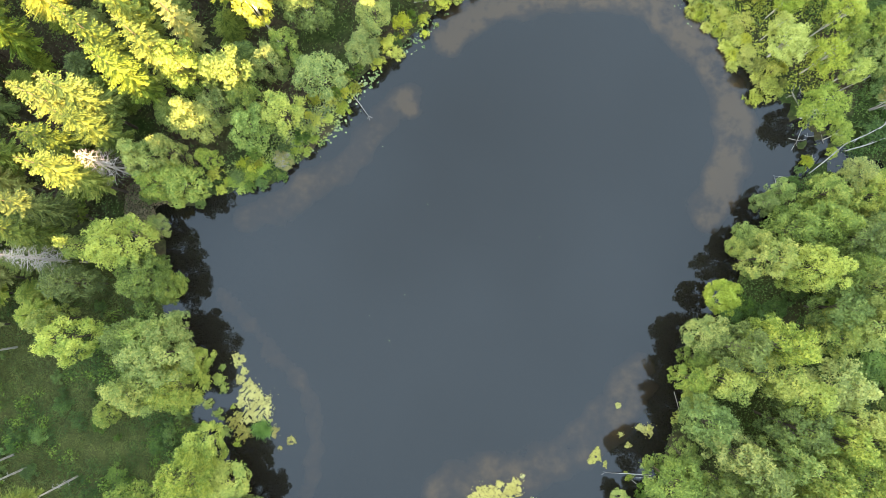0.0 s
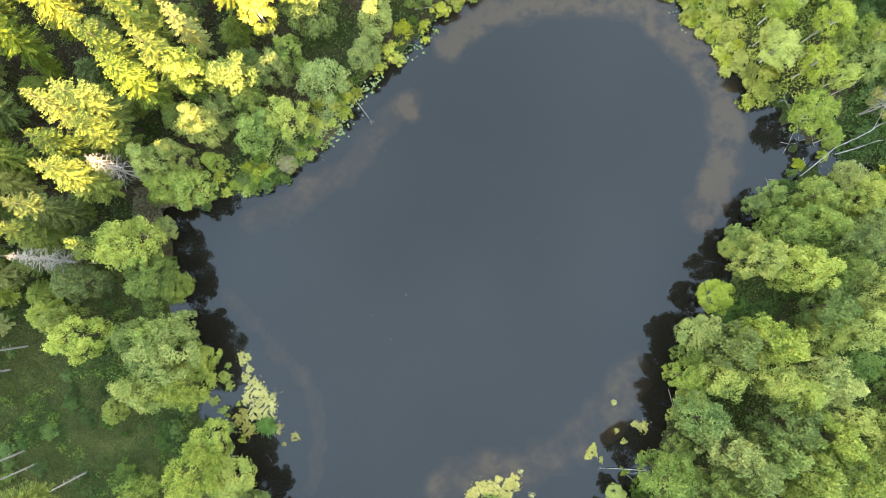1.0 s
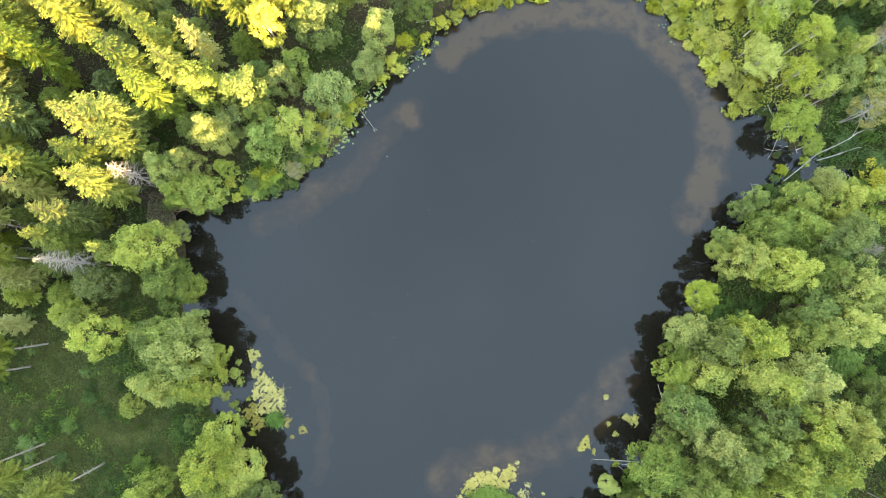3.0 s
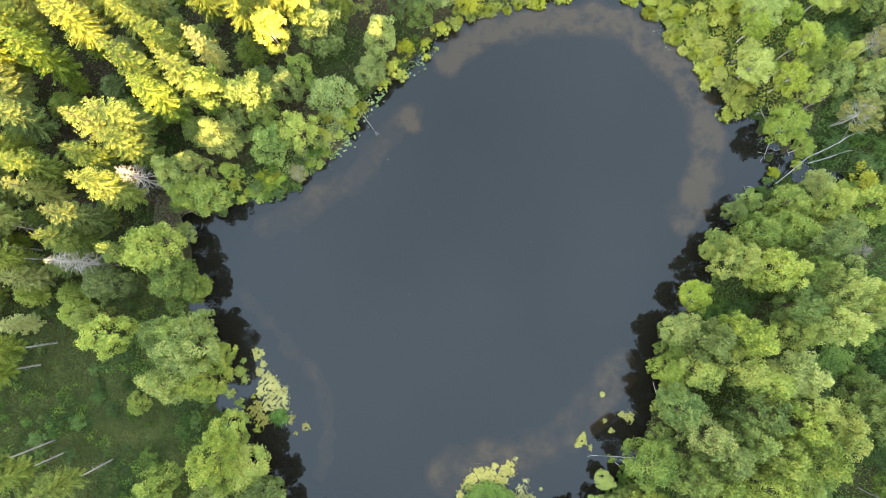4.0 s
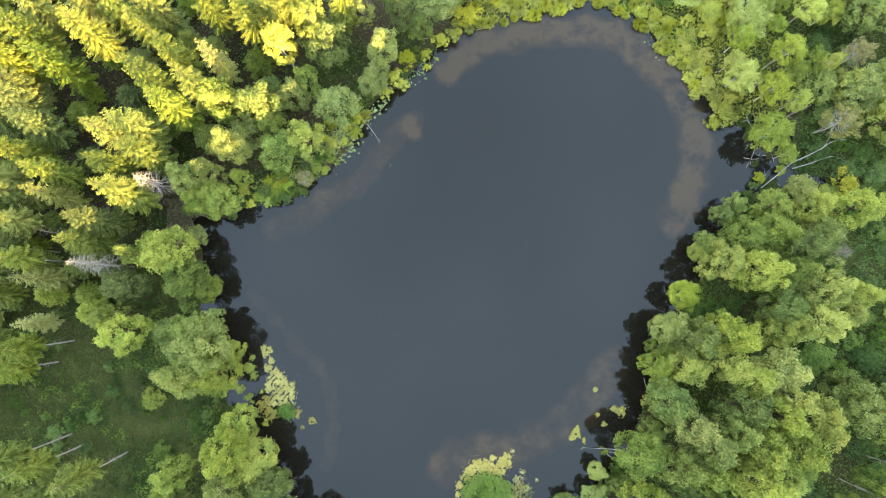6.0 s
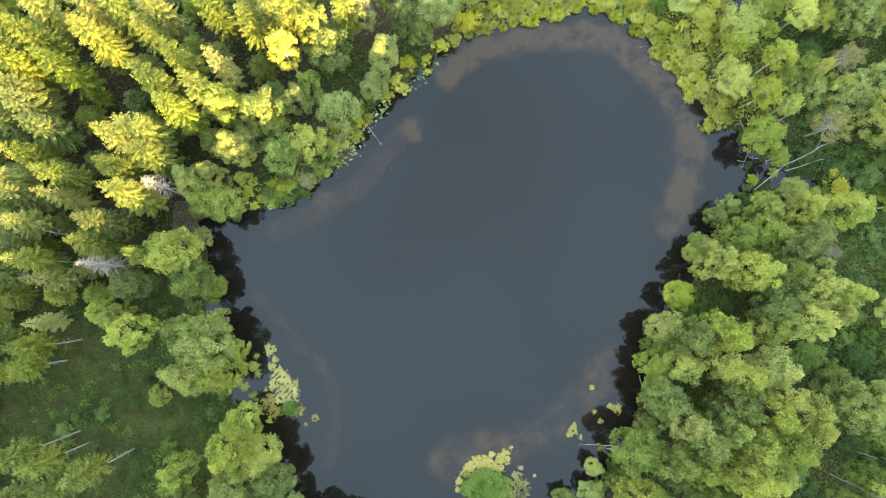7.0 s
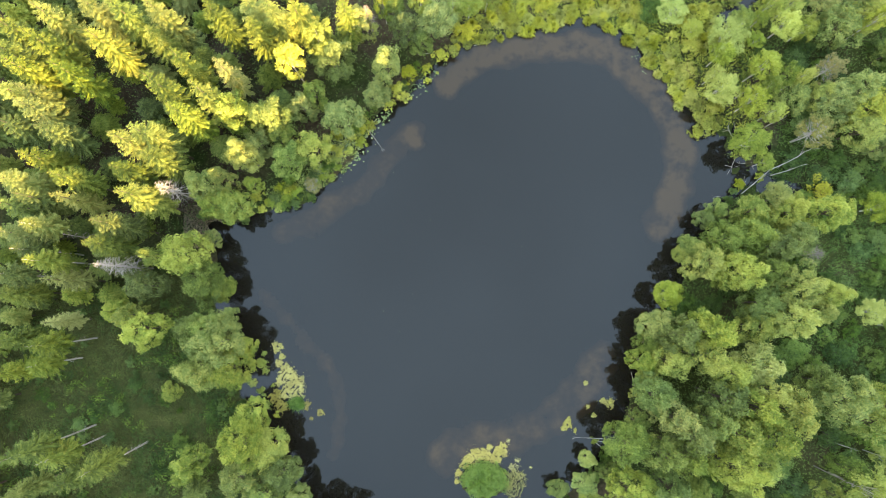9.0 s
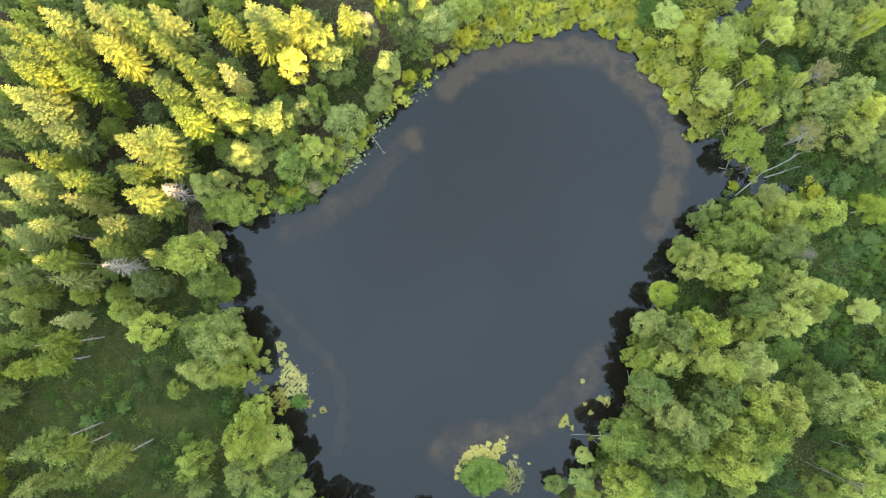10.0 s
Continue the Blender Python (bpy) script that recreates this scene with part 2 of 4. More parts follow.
def ground_height(x, y):
    x, y = np.asarray(x, float), np.asarray(y, float)
    d = land(x, y)
    z = np.where(d > 0, 0.22 * smooth(d, 0, 1.5) + 0.012 * np.clip(d - 2, 0, 60), -1.4 * smooth(-d, 0, 7) - 0.05)
    z = z + np.where(d > 0.6, 0.10 * np.sin(x * 0.9 + np.sin(y)) * np.sin(y * 0.8 + np.sin(x * 0.7)), 0)
    swamp = np.exp(-((x - 56) / 8) ** 2 - ((y - 25) / 9) ** 2)
    z = z - np.where(d > 0, swamp * (0.26 + 0.28 * np.sin(1.3 * x + np.sin(y)) * np.sin(1.1 * y)), 0)
    q = x * TO_SUN.x + y * TO_SUN.y
    along = x * 0.8 + y * 0.6
    # unseen ridge towards the sun, shaped so its shadow leaves only tree tops lit
    shade_ridge = 55.5 - 5 * smooth(along, -50, -32) - 1.7 * smooth(along, -22, -4) - 4 * smooth(along, 20, 52) - 3 * smooth(along, 75, 98) + 1.2 * np.sin(x * 0.05) + 0.8 * np.sin(x * 0.21 + 1)
    return z + shade_ridge * smooth(q, 80, 150)


def link_mesh(name, verts, faces, mat, parent=None, label="", smooth_faces=False):
    me = bpy.data.meshes.new(name)
    me.from_pydata([tuple(v) for v in verts], [], [tuple(f) for f in faces])
    me.materials.append(mat)
    if smooth_faces:
        me.polygons.foreach_set("use_smooth", [True] * len(me.polygons))
    ob = new(name, me)
    ob.parent = parent
    return tagged(ob, label)


def sheet(name, xs, ys, height, mat):
    gx, gy = np.meshgrid(xs, ys)
    v = np.stack([gx, gy, height(gx, gy)], -1).reshape(-1, 3)
    w, h = len(xs), len(ys)
    i = (np.arange(h - 1)[:, None] * w + np.arange(w - 1)[None, :]).ravel()
    return link_mesh(name, v.tolist(), np.stack([i, i + 1, i + w + 1, i + w], 1).tolist(), mat, smooth_faces=True)


near = np.arange(-92, 92.1, 1.3)
far = np.array([100, 112, 126, 142, 160, 180, 205, 240, 300, 420, 700, 1300, 2600])
axis = np.concatenate([-far[::-1], near, far])
ground = sheet("ground", axis, axis, ground_height, GROUND)
gx, gy = np.meshgrid(axis, axis)
grassy = np.where(gy < 3, 1.0, 0.0) * np.where(gx < -30, 1.0, 0.0) + smooth(gx, 30, 45) * 0.8 * (1 - np.exp(-((gx - 57) / 10) ** 2 - ((gy - 31) / 12) ** 2))
att = ground.data.attributes.new("grassy", "FLOAT", "POINT")
att.data.foreach_set("value", grassy.ravel().astype(np.float32))
tagged(ground, "brown and mossy forest floor sloping to the lake", "ground", kind="structure")

SILT = [(SHALLOW_NORTH, 3.0, 1.15), (SHALLOW_WEST, 2.4, 0.75), (SHALLOW_SOUTH, 3.3, 0.85), (SHALLOW_CORNER, 1.3, 0.62),
        ([(-33.2, -0.4), (-29.6, -3.9), (-26.8, -7.0), (-24.6, -10.6)], 1.1, 0.6), ([(-5.9, 29.8), (-5.2, 28.6), (-4.9, 27.4)], 1.5, 1.3)]
wx, wy = np.arange(-50, 72, 0.75), np.arange(-50, 64, 0.75)
water = sheet("water", wx, wy, lambda x, y: np.zeros(x.shape), WATER)
gx, gy = np.meshgrid(wx, wy)
silt = np.zeros(gx.shape)
for line, wide, much in SILT:
    d = line_distance(gx, gy, rounded(line, False), False)
    d = d + 0.6 * np.sin(gx * 0.9 + np.sin(gy * 0.7)) * np.sin(gy * 0.8)
    silt = np.maximum(silt, much * (1 - smooth(d, wide * 0.45, wide * 1.35)))
edge = land(gx, gy)
silt = np.maximum(silt, 0.12 * (1 - smooth(-edge, 0.0, 4.0)))
att = water.data.attributes.new("silt", "FLOAT", "POINT")
att.data.foreach_set("value", silt.ravel().astype(np.float32))
tagged(water, "still dark peaty lake water reflecting a grey sky", "water", kind="structure")


# ---- plants: shapes that many trees share ----
rng = np.random.default_rng(7)


def unit(v):
    return v / np.maximum(np.linalg.norm(v, axis=-1, keepdims=True), 1e-9)


def cards(c, n, size, slim=0.62, along=None):
    """Pointed leaves at places c that face n, with their tips towards along."""
    to = rng.normal(size=n.shape) if along is None else along + rng.normal(size=n.shape) * 0.6
    t = unit(to - n * np.sum(to * n, axis=1, keepdims=True))
    b = np.cross(n, t)
    s = np.asarray(size)[:, None]
    v = np.stack([c - t * s * 0.8 + b * s * slim, c + t * s * 1.25, c - t * s * 0.8 - b * s * slim], 1).reshape(-1, 3)
    i = np.arange(len(c))[:, None] * 3
    return v, np.concatenate([i, i + 1, i + 2], 1)


def tube(points, radii, sides=6):
    pts = np.array(points, float)
    v, f = [], []
    for k, (p, r) in enumerate(zip(pts, radii)):
        d = unit(pts[min(k + 1, len(pts) - 1)] - pts[max(k - 1, 0)])
        u = unit(np.cross(d, (0.3, 1.0, 0.2)))
        w = np.cross(d, u)
        for s in range(sides):
            a = 2 * math.pi * s / sides
            v.append(p + r * (math.cos(a) * u + math.sin(a) * w))
        if k:
            o = (k - 1) * sides
            f += [(o + s, o + (s + 1) % sides, o + sides + (s + 1) % sides, o + sides + s) for s in range(sides)]
    f.append(tuple(range((len(pts) - 1) * sides, len(pts) * sides)))
    return np.array(v), f


def limb(v, f, start, points, radii, sides=4):
    """Grows a limb out of vertex number start of the wood v, f. Returns a vertex near the limb's middle."""
    pts = [np.asarray(v[start])] + [np.asarray(p, float) for p in points]
    o = len(v)
    for k in range(1, len(pts)):
        d = unit(pts[k] - pts[k - 1])
        u = unit(np.cross(d, (0.3, 1.0, 0.2)))
        w = np.cross(d, u)
        for n in range(sides):
            a = 2 * math.pi * n / sides
            v.append(pts[k] + radii[k - 1] * (math.cos(a) * u + math.sin(a) * w))
    for n in range(sides):
        f.append((start, o + n, o + (n + 1) % sides))
        for k in range(len(pts) - 2):
            q = o + k * sides
            f.append((q + n, q + (n + 1) % sides, q + sides + (n + 1) % sides, q + sides + n))
    return o


def joined(pieces):
    v, f, o = [], [], 0
    for pv, pf in pieces:
        v.append(np.asarray(pv))
        f += [tuple(int(i) + o for i in q) for q in pf]
        o += len(pv)
    return np.concatenate(v), f


def mesh_of(name, pieces, mat):
    v, f = joined(pieces)
    me = bpy.data.meshes.new(name)
    me.from_pydata(v.tolist(), [], f)
    me.materials.append(mat)
    return me


def broadleaf_shape(mat, bark, radius=3.5, height=14.0, low=0.36, clumps=84, per=64, leaf=0.17, loose=0.3, limbs=9, dome=1.0, clump=0.185, lobed=1.0, knots=0.5):
    """Trunk with limbs, and a domed crown of round leafy lumps on several boughs, with hollows between them."""
    mid, half = height * (0.9 + low) / 2.0, height * (1.1 - low) / 2.0
    phase = rng.uniform(0, 6.28, 3)
    boughs = [np.array([0.2 * math.cos(phase[2]), 0.2 * math.sin(phase[2]), 0.8])]
    for _ in range(500):
        d = unit(rng.normal(size=3) + np.array([0, 0, 0.7 * dome]))
        d = d * (rng.uniform(0.55, 0.66) if d[2] < 0.1 else rng.uniform(0.58, 0.78))
        if d[2] > -0.45 and all(np.linalg.norm(d - q) > knots for q in boughs):
            boughs.append(d)
    centres = [np.array([0.14 * math.cos(a), 0.14 * math.sin(a), 0.92]) * (radius, radius, half) for a in (0.3, 2.4, 4.5)]
    centres += [np.array([0.4 * math.cos(a), 0.4 * math.sin(a), 0.72]) * (radius, radius, half) for a in np.arange(7) * 0.9 + phase[0]]
    tries = 0
    while len(centres) < clumps:
        tries += 1
        bough = boughs[(len(centres) + tries // 60) % len(boughs)]
        d = unit(rng.normal(size=3) + unit(bough) * 0.9 + np.array([0, 0, 0.35]))
        p = bough + d * rng.uniform(0.24, 0.33) * (1.0 if len(centres) % 5 else 0.5)
        around = math.atan2(p[1], p[0])
        p = p * (radius, radius, half)
        p[:2] *= 1 + lobed * (0.14 * math.sin(2 * around + phase[0]) + 0.10 * math.sin(3 * around + phase[1]))
        gap = 0.15 if tries < clumps * 40 else 0.08
        if all(np.linalg.norm((p - q) / (radius, radius, half)) > gap for q in centres):
            centres.append(p)
    vs = []
    for p in centres:
        rc = radius * clump * rng.uniform(0.7, 1.25)
        n = int(per * (rc / (clump * radius)) ** 2)
        d = unit(rng.normal(size=(n, 3)) + unit(p + np.array([0, 0, half * 0.25])) * 0.6)
        q = p + d * rc * (1 - loose * rng.random((n, 1)) ** 1.5) * np.array([1, 1, 0.8])
        q += rng.normal(size=q.shape) * 0.09 + d * (rng.random((n, 1)) < 0.06) * 0.25
        face = unit(d * 0.9 + np.array([0, 0, 0.55]) + rng.normal(size=d.shape) * 0.5)
        vs.append(cards(q + np.array([0, 0, mid]), face, leaf * rng.uniform(0.6, 1.25, n), along=d))
    reach = np.percentile(np.hypot(*np.concatenate([v for v, f in vs])[:, :2].T), 96)
    top = np.percentile(np.concatenate([v for v, f in vs])[:, 2], 99.5)
    fit = (radius / reach, radius / reach, height / top)
    vs = [(v * fit, f) for v, f in vs]
    crown = mesh_of("crown", vs, mat)
    lean = rng.normal(size=2) * 0.35
    stem = [(lean[0] * u * u, lean[1] * u * u, height * 0.76 * u - 0.3 * (1 - u)) for u in np.linspace(0, 1, 6)]
    wv, wf = tube(stem, np.linspace(0.19, 0.04, 6))
    wv, wf = list(wv), list(wf)
    for p in centres[:limbs]:
        start = int(rng.uniform(0.35, 0.8) * 5) * 6 + int(rng.integers(6))
        b = (p + (0, 0, mid)) * fit
        m = (wv[start] + b) / 2 + (0, 0, -0.25)
        limb(wv, wf, start, [wv[start] * 0.8 + m * 0.2, m, b], [0.065, 0.05, 0.018])
    return mesh_of("trunk", [(wv, wf)], bark), crown


def spruce_shape(mat, height=18.0, radius=2.1, low=0.16, whorls=27, dense=1.0):
    """Tiers of drooping fan-shaped boughs that shorten towards the tip."""
    vs = []
    golden = 0.0
    for k in range(whorls):
        u = k / (whorls - 1)
        z = height * (low + (0.985 - low) * u ** 0.92)
        reach = radius * (1 - u) ** 0.72 * (0.55 + 0.45 * min(1, u * 5)) + 0.16
        count = max(4, int(round((8 - 3.5 * u) * dense)))
        golden += 0.6
        for j in range(count):
            a = golden + 2 * math.pi * j / count + rng.normal() * 0.16
            length = reach * rng.uniform(0.72, 1.15)
            out = np.array([math.cos(a), math.sin(a), 0.0])
            side = np.array([-out[1], out[0], 0.0])
            rise = 0.55 * u - 0.28 + rng.normal() * 0.06
            stations = max(2, int(length / 0.34))
            z0 = z + rng.normal() * 0.12
            bend = 0.22 * (1 - u)

            def spine(s):
                return out * length * s + np.array([0, 0, z0 + length * (rise * s + bend * s * s)])
            for s in range(1, stations + 1):
                t = s / stations
                p = spine(t * 0.95)
                tw = min(0.74, 0.42 * length + 0.06) * (1.05 - 0.5 * t) * rng.uniform(0.7, 1.25)
                for sg in (-1, 1):
                    d = unit(out * 0.95 + side * sg * 0.62 + np.array([0, 0, -0.25 + rng.normal() * 0.2]))
                    w = unit(np.cross(d, (0, 0, 1))) * tw * 0.26
                    m = p + d * tw * 0.55
                    hump = np.array([0, 0, 0.05])
                    vs.append((np.array([p, m + w - hump, p + d * tw, m - w - hump]), [(0, 1, 2, 3)]))
            p, e = spine(0.0), spine(1.08)
            w = side * min(0.12, 0.10 * length + 0.04)
            m = spine(0.62) + np.array([0, 0, 0.04])
            vs.append((np.array([p, m + w, e, m - w]), [(0, 1, 2, 3)]))
    v, f = joined(vs)
    me = bpy.data.meshes.new("crown")
    me.from_pydata(v.tolist(), [], f)
    me.materials.append(mat)
    trunk = mesh_of("trunk", [tube([(0, 0, -0.3), (0, 0, height * 0.5), (0, 0, height)], [0.2, 0.12, 0.015])], BARK)
    return trunk, me


def tussock_shape(mat, blades=300, reach=0.85, height=0.75):
    """A dome of fine blades of all lengths that arch outwards."""
    vs = []
    for k in range(blades):
        a, r = rng.uniform(0, 2 * math.pi), reach * rng.uniform(0.15, 1.1)
        o = np.array([math.cos(a), math.sin(a), 0])
        aside = a + rng.normal() * 0.9
        to = np.array([math.cos(aside), math.sin(aside), 0])
        s = np.array([-to[1], to[0], 0]) * rng.uniform(0.016, 0.034)
        h = height * (1.05 - 0.5 * r / reach) * rng.uniform(0.75, 1.15)
        b = o * r * 0.75
        m = b + to * 0.16 + (0, 0, h)
        e = b + to * rng.uniform(0.25, 0.5) + (0, 0, h * rng.uniform(0.6, 0.95))
        vs.append((np.array([b - s + (0, 0, 0.1), b + s + (0, 0, 0.1), m + s * 1.3, e, m - s * 1.3]), [(0, 1, 2, 4), (4, 2, 3)]))
    return mesh_of("leaf_tuft", vs, mat)


SURVEY = np.arange(-110, 110.1, 0.8)
survey_x, survey_y = np.meshgrid(SURVEY, SURVEY)
LAND_MAP, HEIGHT_MAP = land(survey_x, survey_y), ground_height(survey_x, survey_y)


def looked_up(table, x, y):
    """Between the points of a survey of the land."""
    u, v = np.clip((np.asarray(x, float) + 110) / 0.8, 0, len(SURVEY) - 1.001), np.clip((np.asarray(y, float) + 110) / 0.8, 0, len(SURVEY) - 1.001)
    i, j = u.astype(int), v.astype(int)
    a, b = u - i, v - j
    return (table[j, i] * (1 - a) + table[j, i + 1] * a) * (1 - b) + (table[j + 1, i] * (1 - a) + table[j + 1, i + 1] * a) * b


def ashore(x, y):
    return looked_up(LAND_MAP, x, y)


def seat(x, y):
    return float(max(looked_up(HEIGHT_MAP, x, y), -0.6))


def thing(name, x, y, z, meshes, wide, tall, turn=None, label="", category="", group="", lean=(0, 0)):
    base = new(name)
    turn = float(rng.uniform(0, 360)) if turn is None else turn
    base.matrix_world = pose(x, y, z, lean[0], lean[1], turn) @ Matrix.Diagonal((wide, wide, tall, 1))
    for me in meshes:
        ob = new(me.name.split(".")[0], me)
        ob.parent = base
    return tagged(base, label, category, group)


ALDERS = [broadleaf_shape(LEAF_ALDER, BARK, clumps=84 + 6 * i, low=0.2, lobed=0.8, clump=0.2, knots=0.45) for i in range(6)]
ALDERS_WIDE = [broadleaf_shape(LEAF_ALDER, BARK, 5.0, clumps=120 + 8 * i, per=72, low=0.18, clump=0.165, lobed=0.8, leaf=0.18, knots=0.4) for i in range(4)]
BIRCHES = [broadleaf_shape(LEAF_BIRCH, BIRCH_BARK, clumps=84 + 6 * i, per=60, leaf=0.155, loose=0.45, clump=0.19, lobed=0.45, dome=0.8, low=0.5, knots=0.4) for i in range(4)]
WILLOWS = [broadleaf_shape(LEAF_WILLOW, BARK, 1.6, 2.6, 0.1, 26, 44, 0.125, 0.4, 5, 1.0, 0.26) for i in range(3)]
# the second takes yellower leaves, which put sunlight into the crown's colour
ROUND_BIRCH = [broadleaf_shape(leaves, BIRCH_BARK, 2.4, 10, 0.4, 96, 60, 0.14, 0.35, 6, 1.0, 0.19, 0.1, 0.34) for leaves in (LEAF_BIRCH, LEAF_WILLOW)]
BOG_BUSHES = [broadleaf_shape(LEAF_BIRCH, BARK, 1.6, 2.6, 0.1, 26, 44, 0.125, 0.4, 5, 1.0, 0.26) for i in range(3)]
BUSHES = [broadleaf_shape(LEAF_SHADE, BARK, 2.4, 2.6, 0.1, 46, 38, 0.15, 0.4, 5, 1.0, 0.2) for i in range(4)]
SPRUCES = [spruce_shape(NEEDLES, 18, 2.6 + 0.15 * i, 0.22 + 0.03 * i, 25 + i) for i in range(5)]
SPRUCES_OLD = [spruce_shape(NEEDLES_OLD, 18, 2.4, 0.25, 24, 0.85)]
TUSSOCKS = [tussock_shape(SEDGE, 250 + 20 * i) for i in range(3)]
planted, bushes = [], []


def spruce(x, y, height, wide=1.0, old=False):
    planted.append((x, y))
    shape = SPRUCES_OLD[0] if old else SPRUCES[rng.integers(len(SPRUCES))]
    tall = height / 18 * rng.uniform(0.985, 1.015)
    thing("spruce", x, y, seat(x, y), shape, wide * (0.54 + 0.42 * tall) * rng.uniform(0.9, 1.12), tall,
          label="ageing spruce with thin yellowish needles" if old else "tall dense green spruce with a pointed top",
          category="tree", group="spruce forest")


def bare_shape(height, radius, low, count, thick, droop, twigs=3, wood=None):
    """A bare trunk with its boughs and twigs in one piece."""
    rings = 12
    v, f = tube([(0.1 * math.sin(3 * u), 0.08 * math.sin(5 * u), height * u - 0.3 * (1 - u)) for u in np.linspace(0, 1, rings)],
                thick * (1 - 0.88 * np.linspace(0, 1, rings)), 7)
    v, f = list(v), list(f)
    for k in range(count):
        u = (k + rng.random()) / count
        u = low + (0.98 - low) * u
        start = int(u * (rings - 1)) * 7 + int(rng.integers(7))
        z = height * u
        ln = radius * ((1 - u) / (1 - low)) ** 0.7 * rng.uniform(0.6, 1.15) + 0.2
        a = k * 2.4 + rng.normal() * 0.3
        o = np.array([math.cos(a), math.sin(a), 0.0])
        mid, tip = o * ln * 0.5 + (0, 0, z + 0.05 * ln), o * ln + (0, 0, z - droop * ln)
        first = limb(v, f, start, [o * 0.12 + (0, 0, z), mid, tip], [0.04, 0.032, 0.01])
        for _ in range(twigs):
            q = first + 4 + int(rng.integers(4))
            d = unit(o + rng.normal(size=3) * 0.6) * ln * 0.45
            limb(v, f, q, [v[q] + d * 0.5, v[q] + d], [0.018, 0.007], 3)
    return mesh_of("trunk", [(v, f)], wood or DEAD_WOOD)


def high_spruce(x, y, height, radius):
    """A spruce that has lost its lower boughs: pale bare trunk below, dense green crown above."""
    planted.append((x, y))
    trunk = bare_shape(height, 0.5, 0.1, 22, 0.17, 0.3, 2)
    crown = spruce_shape(NEEDLES, height, radius, 0.5, 21)[1]
    thing("spruce", x, y, seat(x, y), [trunk, crown], 1, 1,
          label="spruce with a bare pale lower trunk and green top", category="tree", group="spruces of the clearing")


def broadleaf(name, shapes, x, y, height, radius, label, group, base=14.0, crown=3.5):
    planted.append((x, y))
    thing(name, x, y, seat(x, y), shapes[rng.integers(len(shapes))], radius / crown * rng.uniform(0.88, 0.98),
          height / base, label=label, category="tree" if base > 5 else "bush", group=group)


def alder(x, y, height, radius):
    wide = radius > 4.0
    broadleaf("alder", ALDERS_WIDE if wide else ALDERS, x, y, height, radius, "broad multi-stemmed alder with dense dull green leaves" if wide else "round-crowned alder with dense dull green leaves", "shore alders", crown=5.0 if wide else 3.5)


def birch(x, y, height, radius):
    broadleaf("birch", BIRCHES, x, y, height, radius, "birch with a loose bright green crown and pale trunk", "shore birches")


def round_birch(x, y, height, radius, golden=False):
    broadleaf("birch", ROUND_BIRCH[golden:golden + 1], x, y, height, radius, "birch with a round crown coloured yellow for sunlight" if golden else
              "small birch with a round yellow-green crown leaning over the water", "shore birches", 10, 2.4)


def willow(x, y, height, radius):
    broadleaf("willow_bush", WILLOWS, x, y, height, radius, "low yellow-green willow bush at the water's edge", "shore willows", 2.6, 1.6)


def bush(x, y, height, radius):
    bushes.append(x)
    broadleaf("bush", BUSHES, x, y, height, radius, "dark green leafy bush of the undergrowth", "undergrowth bushes", 2.6, 2.4)


def bog_bush(x, y, height, radius):
    broadleaf("bog_bush", BOG_BUSHES, x, y, height, radius, "bright green low bush growing in the boggy shallows", "bog bushes", 2.6, 1.6)


def tussock(x, y, wide):
    thing("sedge_tussock", x, y, seat(x, y), [TUSSOCKS[rng.integers(3)]], wide, wide, label="tuft of yellowing sedge at the shore",
          category="sedge", group="sedge tussocks")


# spruces: x, y, height
spruce(-63.2, 44.4, 22)
spruce(-68.6, 42.0, 22)
spruce(-62.7, 39.1, 24)
spruce(-68.7, 38.0, 22)
spruce(-67.0, 35.7, 22)
spruce(-59.3, 34.8, 23)
spruce(-69.3, 32.3, 21)
spruce(-66.1, 32.2, 20)
spruce(-65.4, 29.4, 21)
spruce(-69.3, 26.9, 20)
spruce(-62.6, 25.6, 20)
spruce(-65.4, 21.6, 20)
spruce(-53.7, 39.5, 23)
spruce(-55.3, 44.9, 23)
spruce(-51.1, 44.7, 22)
spruce(-45.8, 44.9, 22)
spruce(-47.7, 42.5, 17)
spruce(-41.7, 37.0, 22)
spruce(-44.2, 32.2, 25.5)
spruce(-37.2, 30.9, 25)
spruce(-41.2, 28.0, 23.5)
spruce(-49.3, 23.5, 24)
spruce(-46.6, 24.7, 23)
spruce(-45.0, 20.8, 22.5)
spruce(-49.9, 19.0, 22.5)
spruce(-60.1, 18.3, 20.5)
spruce(-68.1, 17.7, 20)
spruce(-60.1, 15.0, 20, 1.0, True)
spruce(-65.7, 15.2, 20)
spruce(-69.2, 14.0, 20)
high_spruce(-64.4, 10.7, 20, 2.6)
spruce(-68.9, 9.5, 19)
high_spruce(-66.2, 6.8, 19, 2.6)
high_spruce(-63.5, 5.0, 20, 2.6)
high_spruce(-69.2, 2.8, 19, 2.6)
spruce(-62.1, 2.0, 18, 1.0, True)
spruce(-70.0, -0.2, 18)
spruce(-47.7, 14.9, 24)
spruce(-52.6, 10.8, 22)
spruce(-54.3, 7.6, 20.5)
spruce(-36.3, 44.3, 22)
spruce(-30.1, 42.2, 21)
spruce(-30.9, 46.1, 20)
spruce(-26.9, 44.4, 22)
spruce(-23.3, 44.6, 21)
spruce(-16.1, 46.2, 19)
spruce(-35.4, 36.0, 20, 1.0, True)
spruce(-70.4, -7.7, 17)
high_spruce(-63.1, -8.3, 19, 2.6)
high_spruce(-65.7, -11.9, 15, 2.6)
spruce(-64.4, -4.9, 14, 1.0, True)
spruce(-70.9, -13.0, 15)
spruce(-58.8, -29.4, 20)
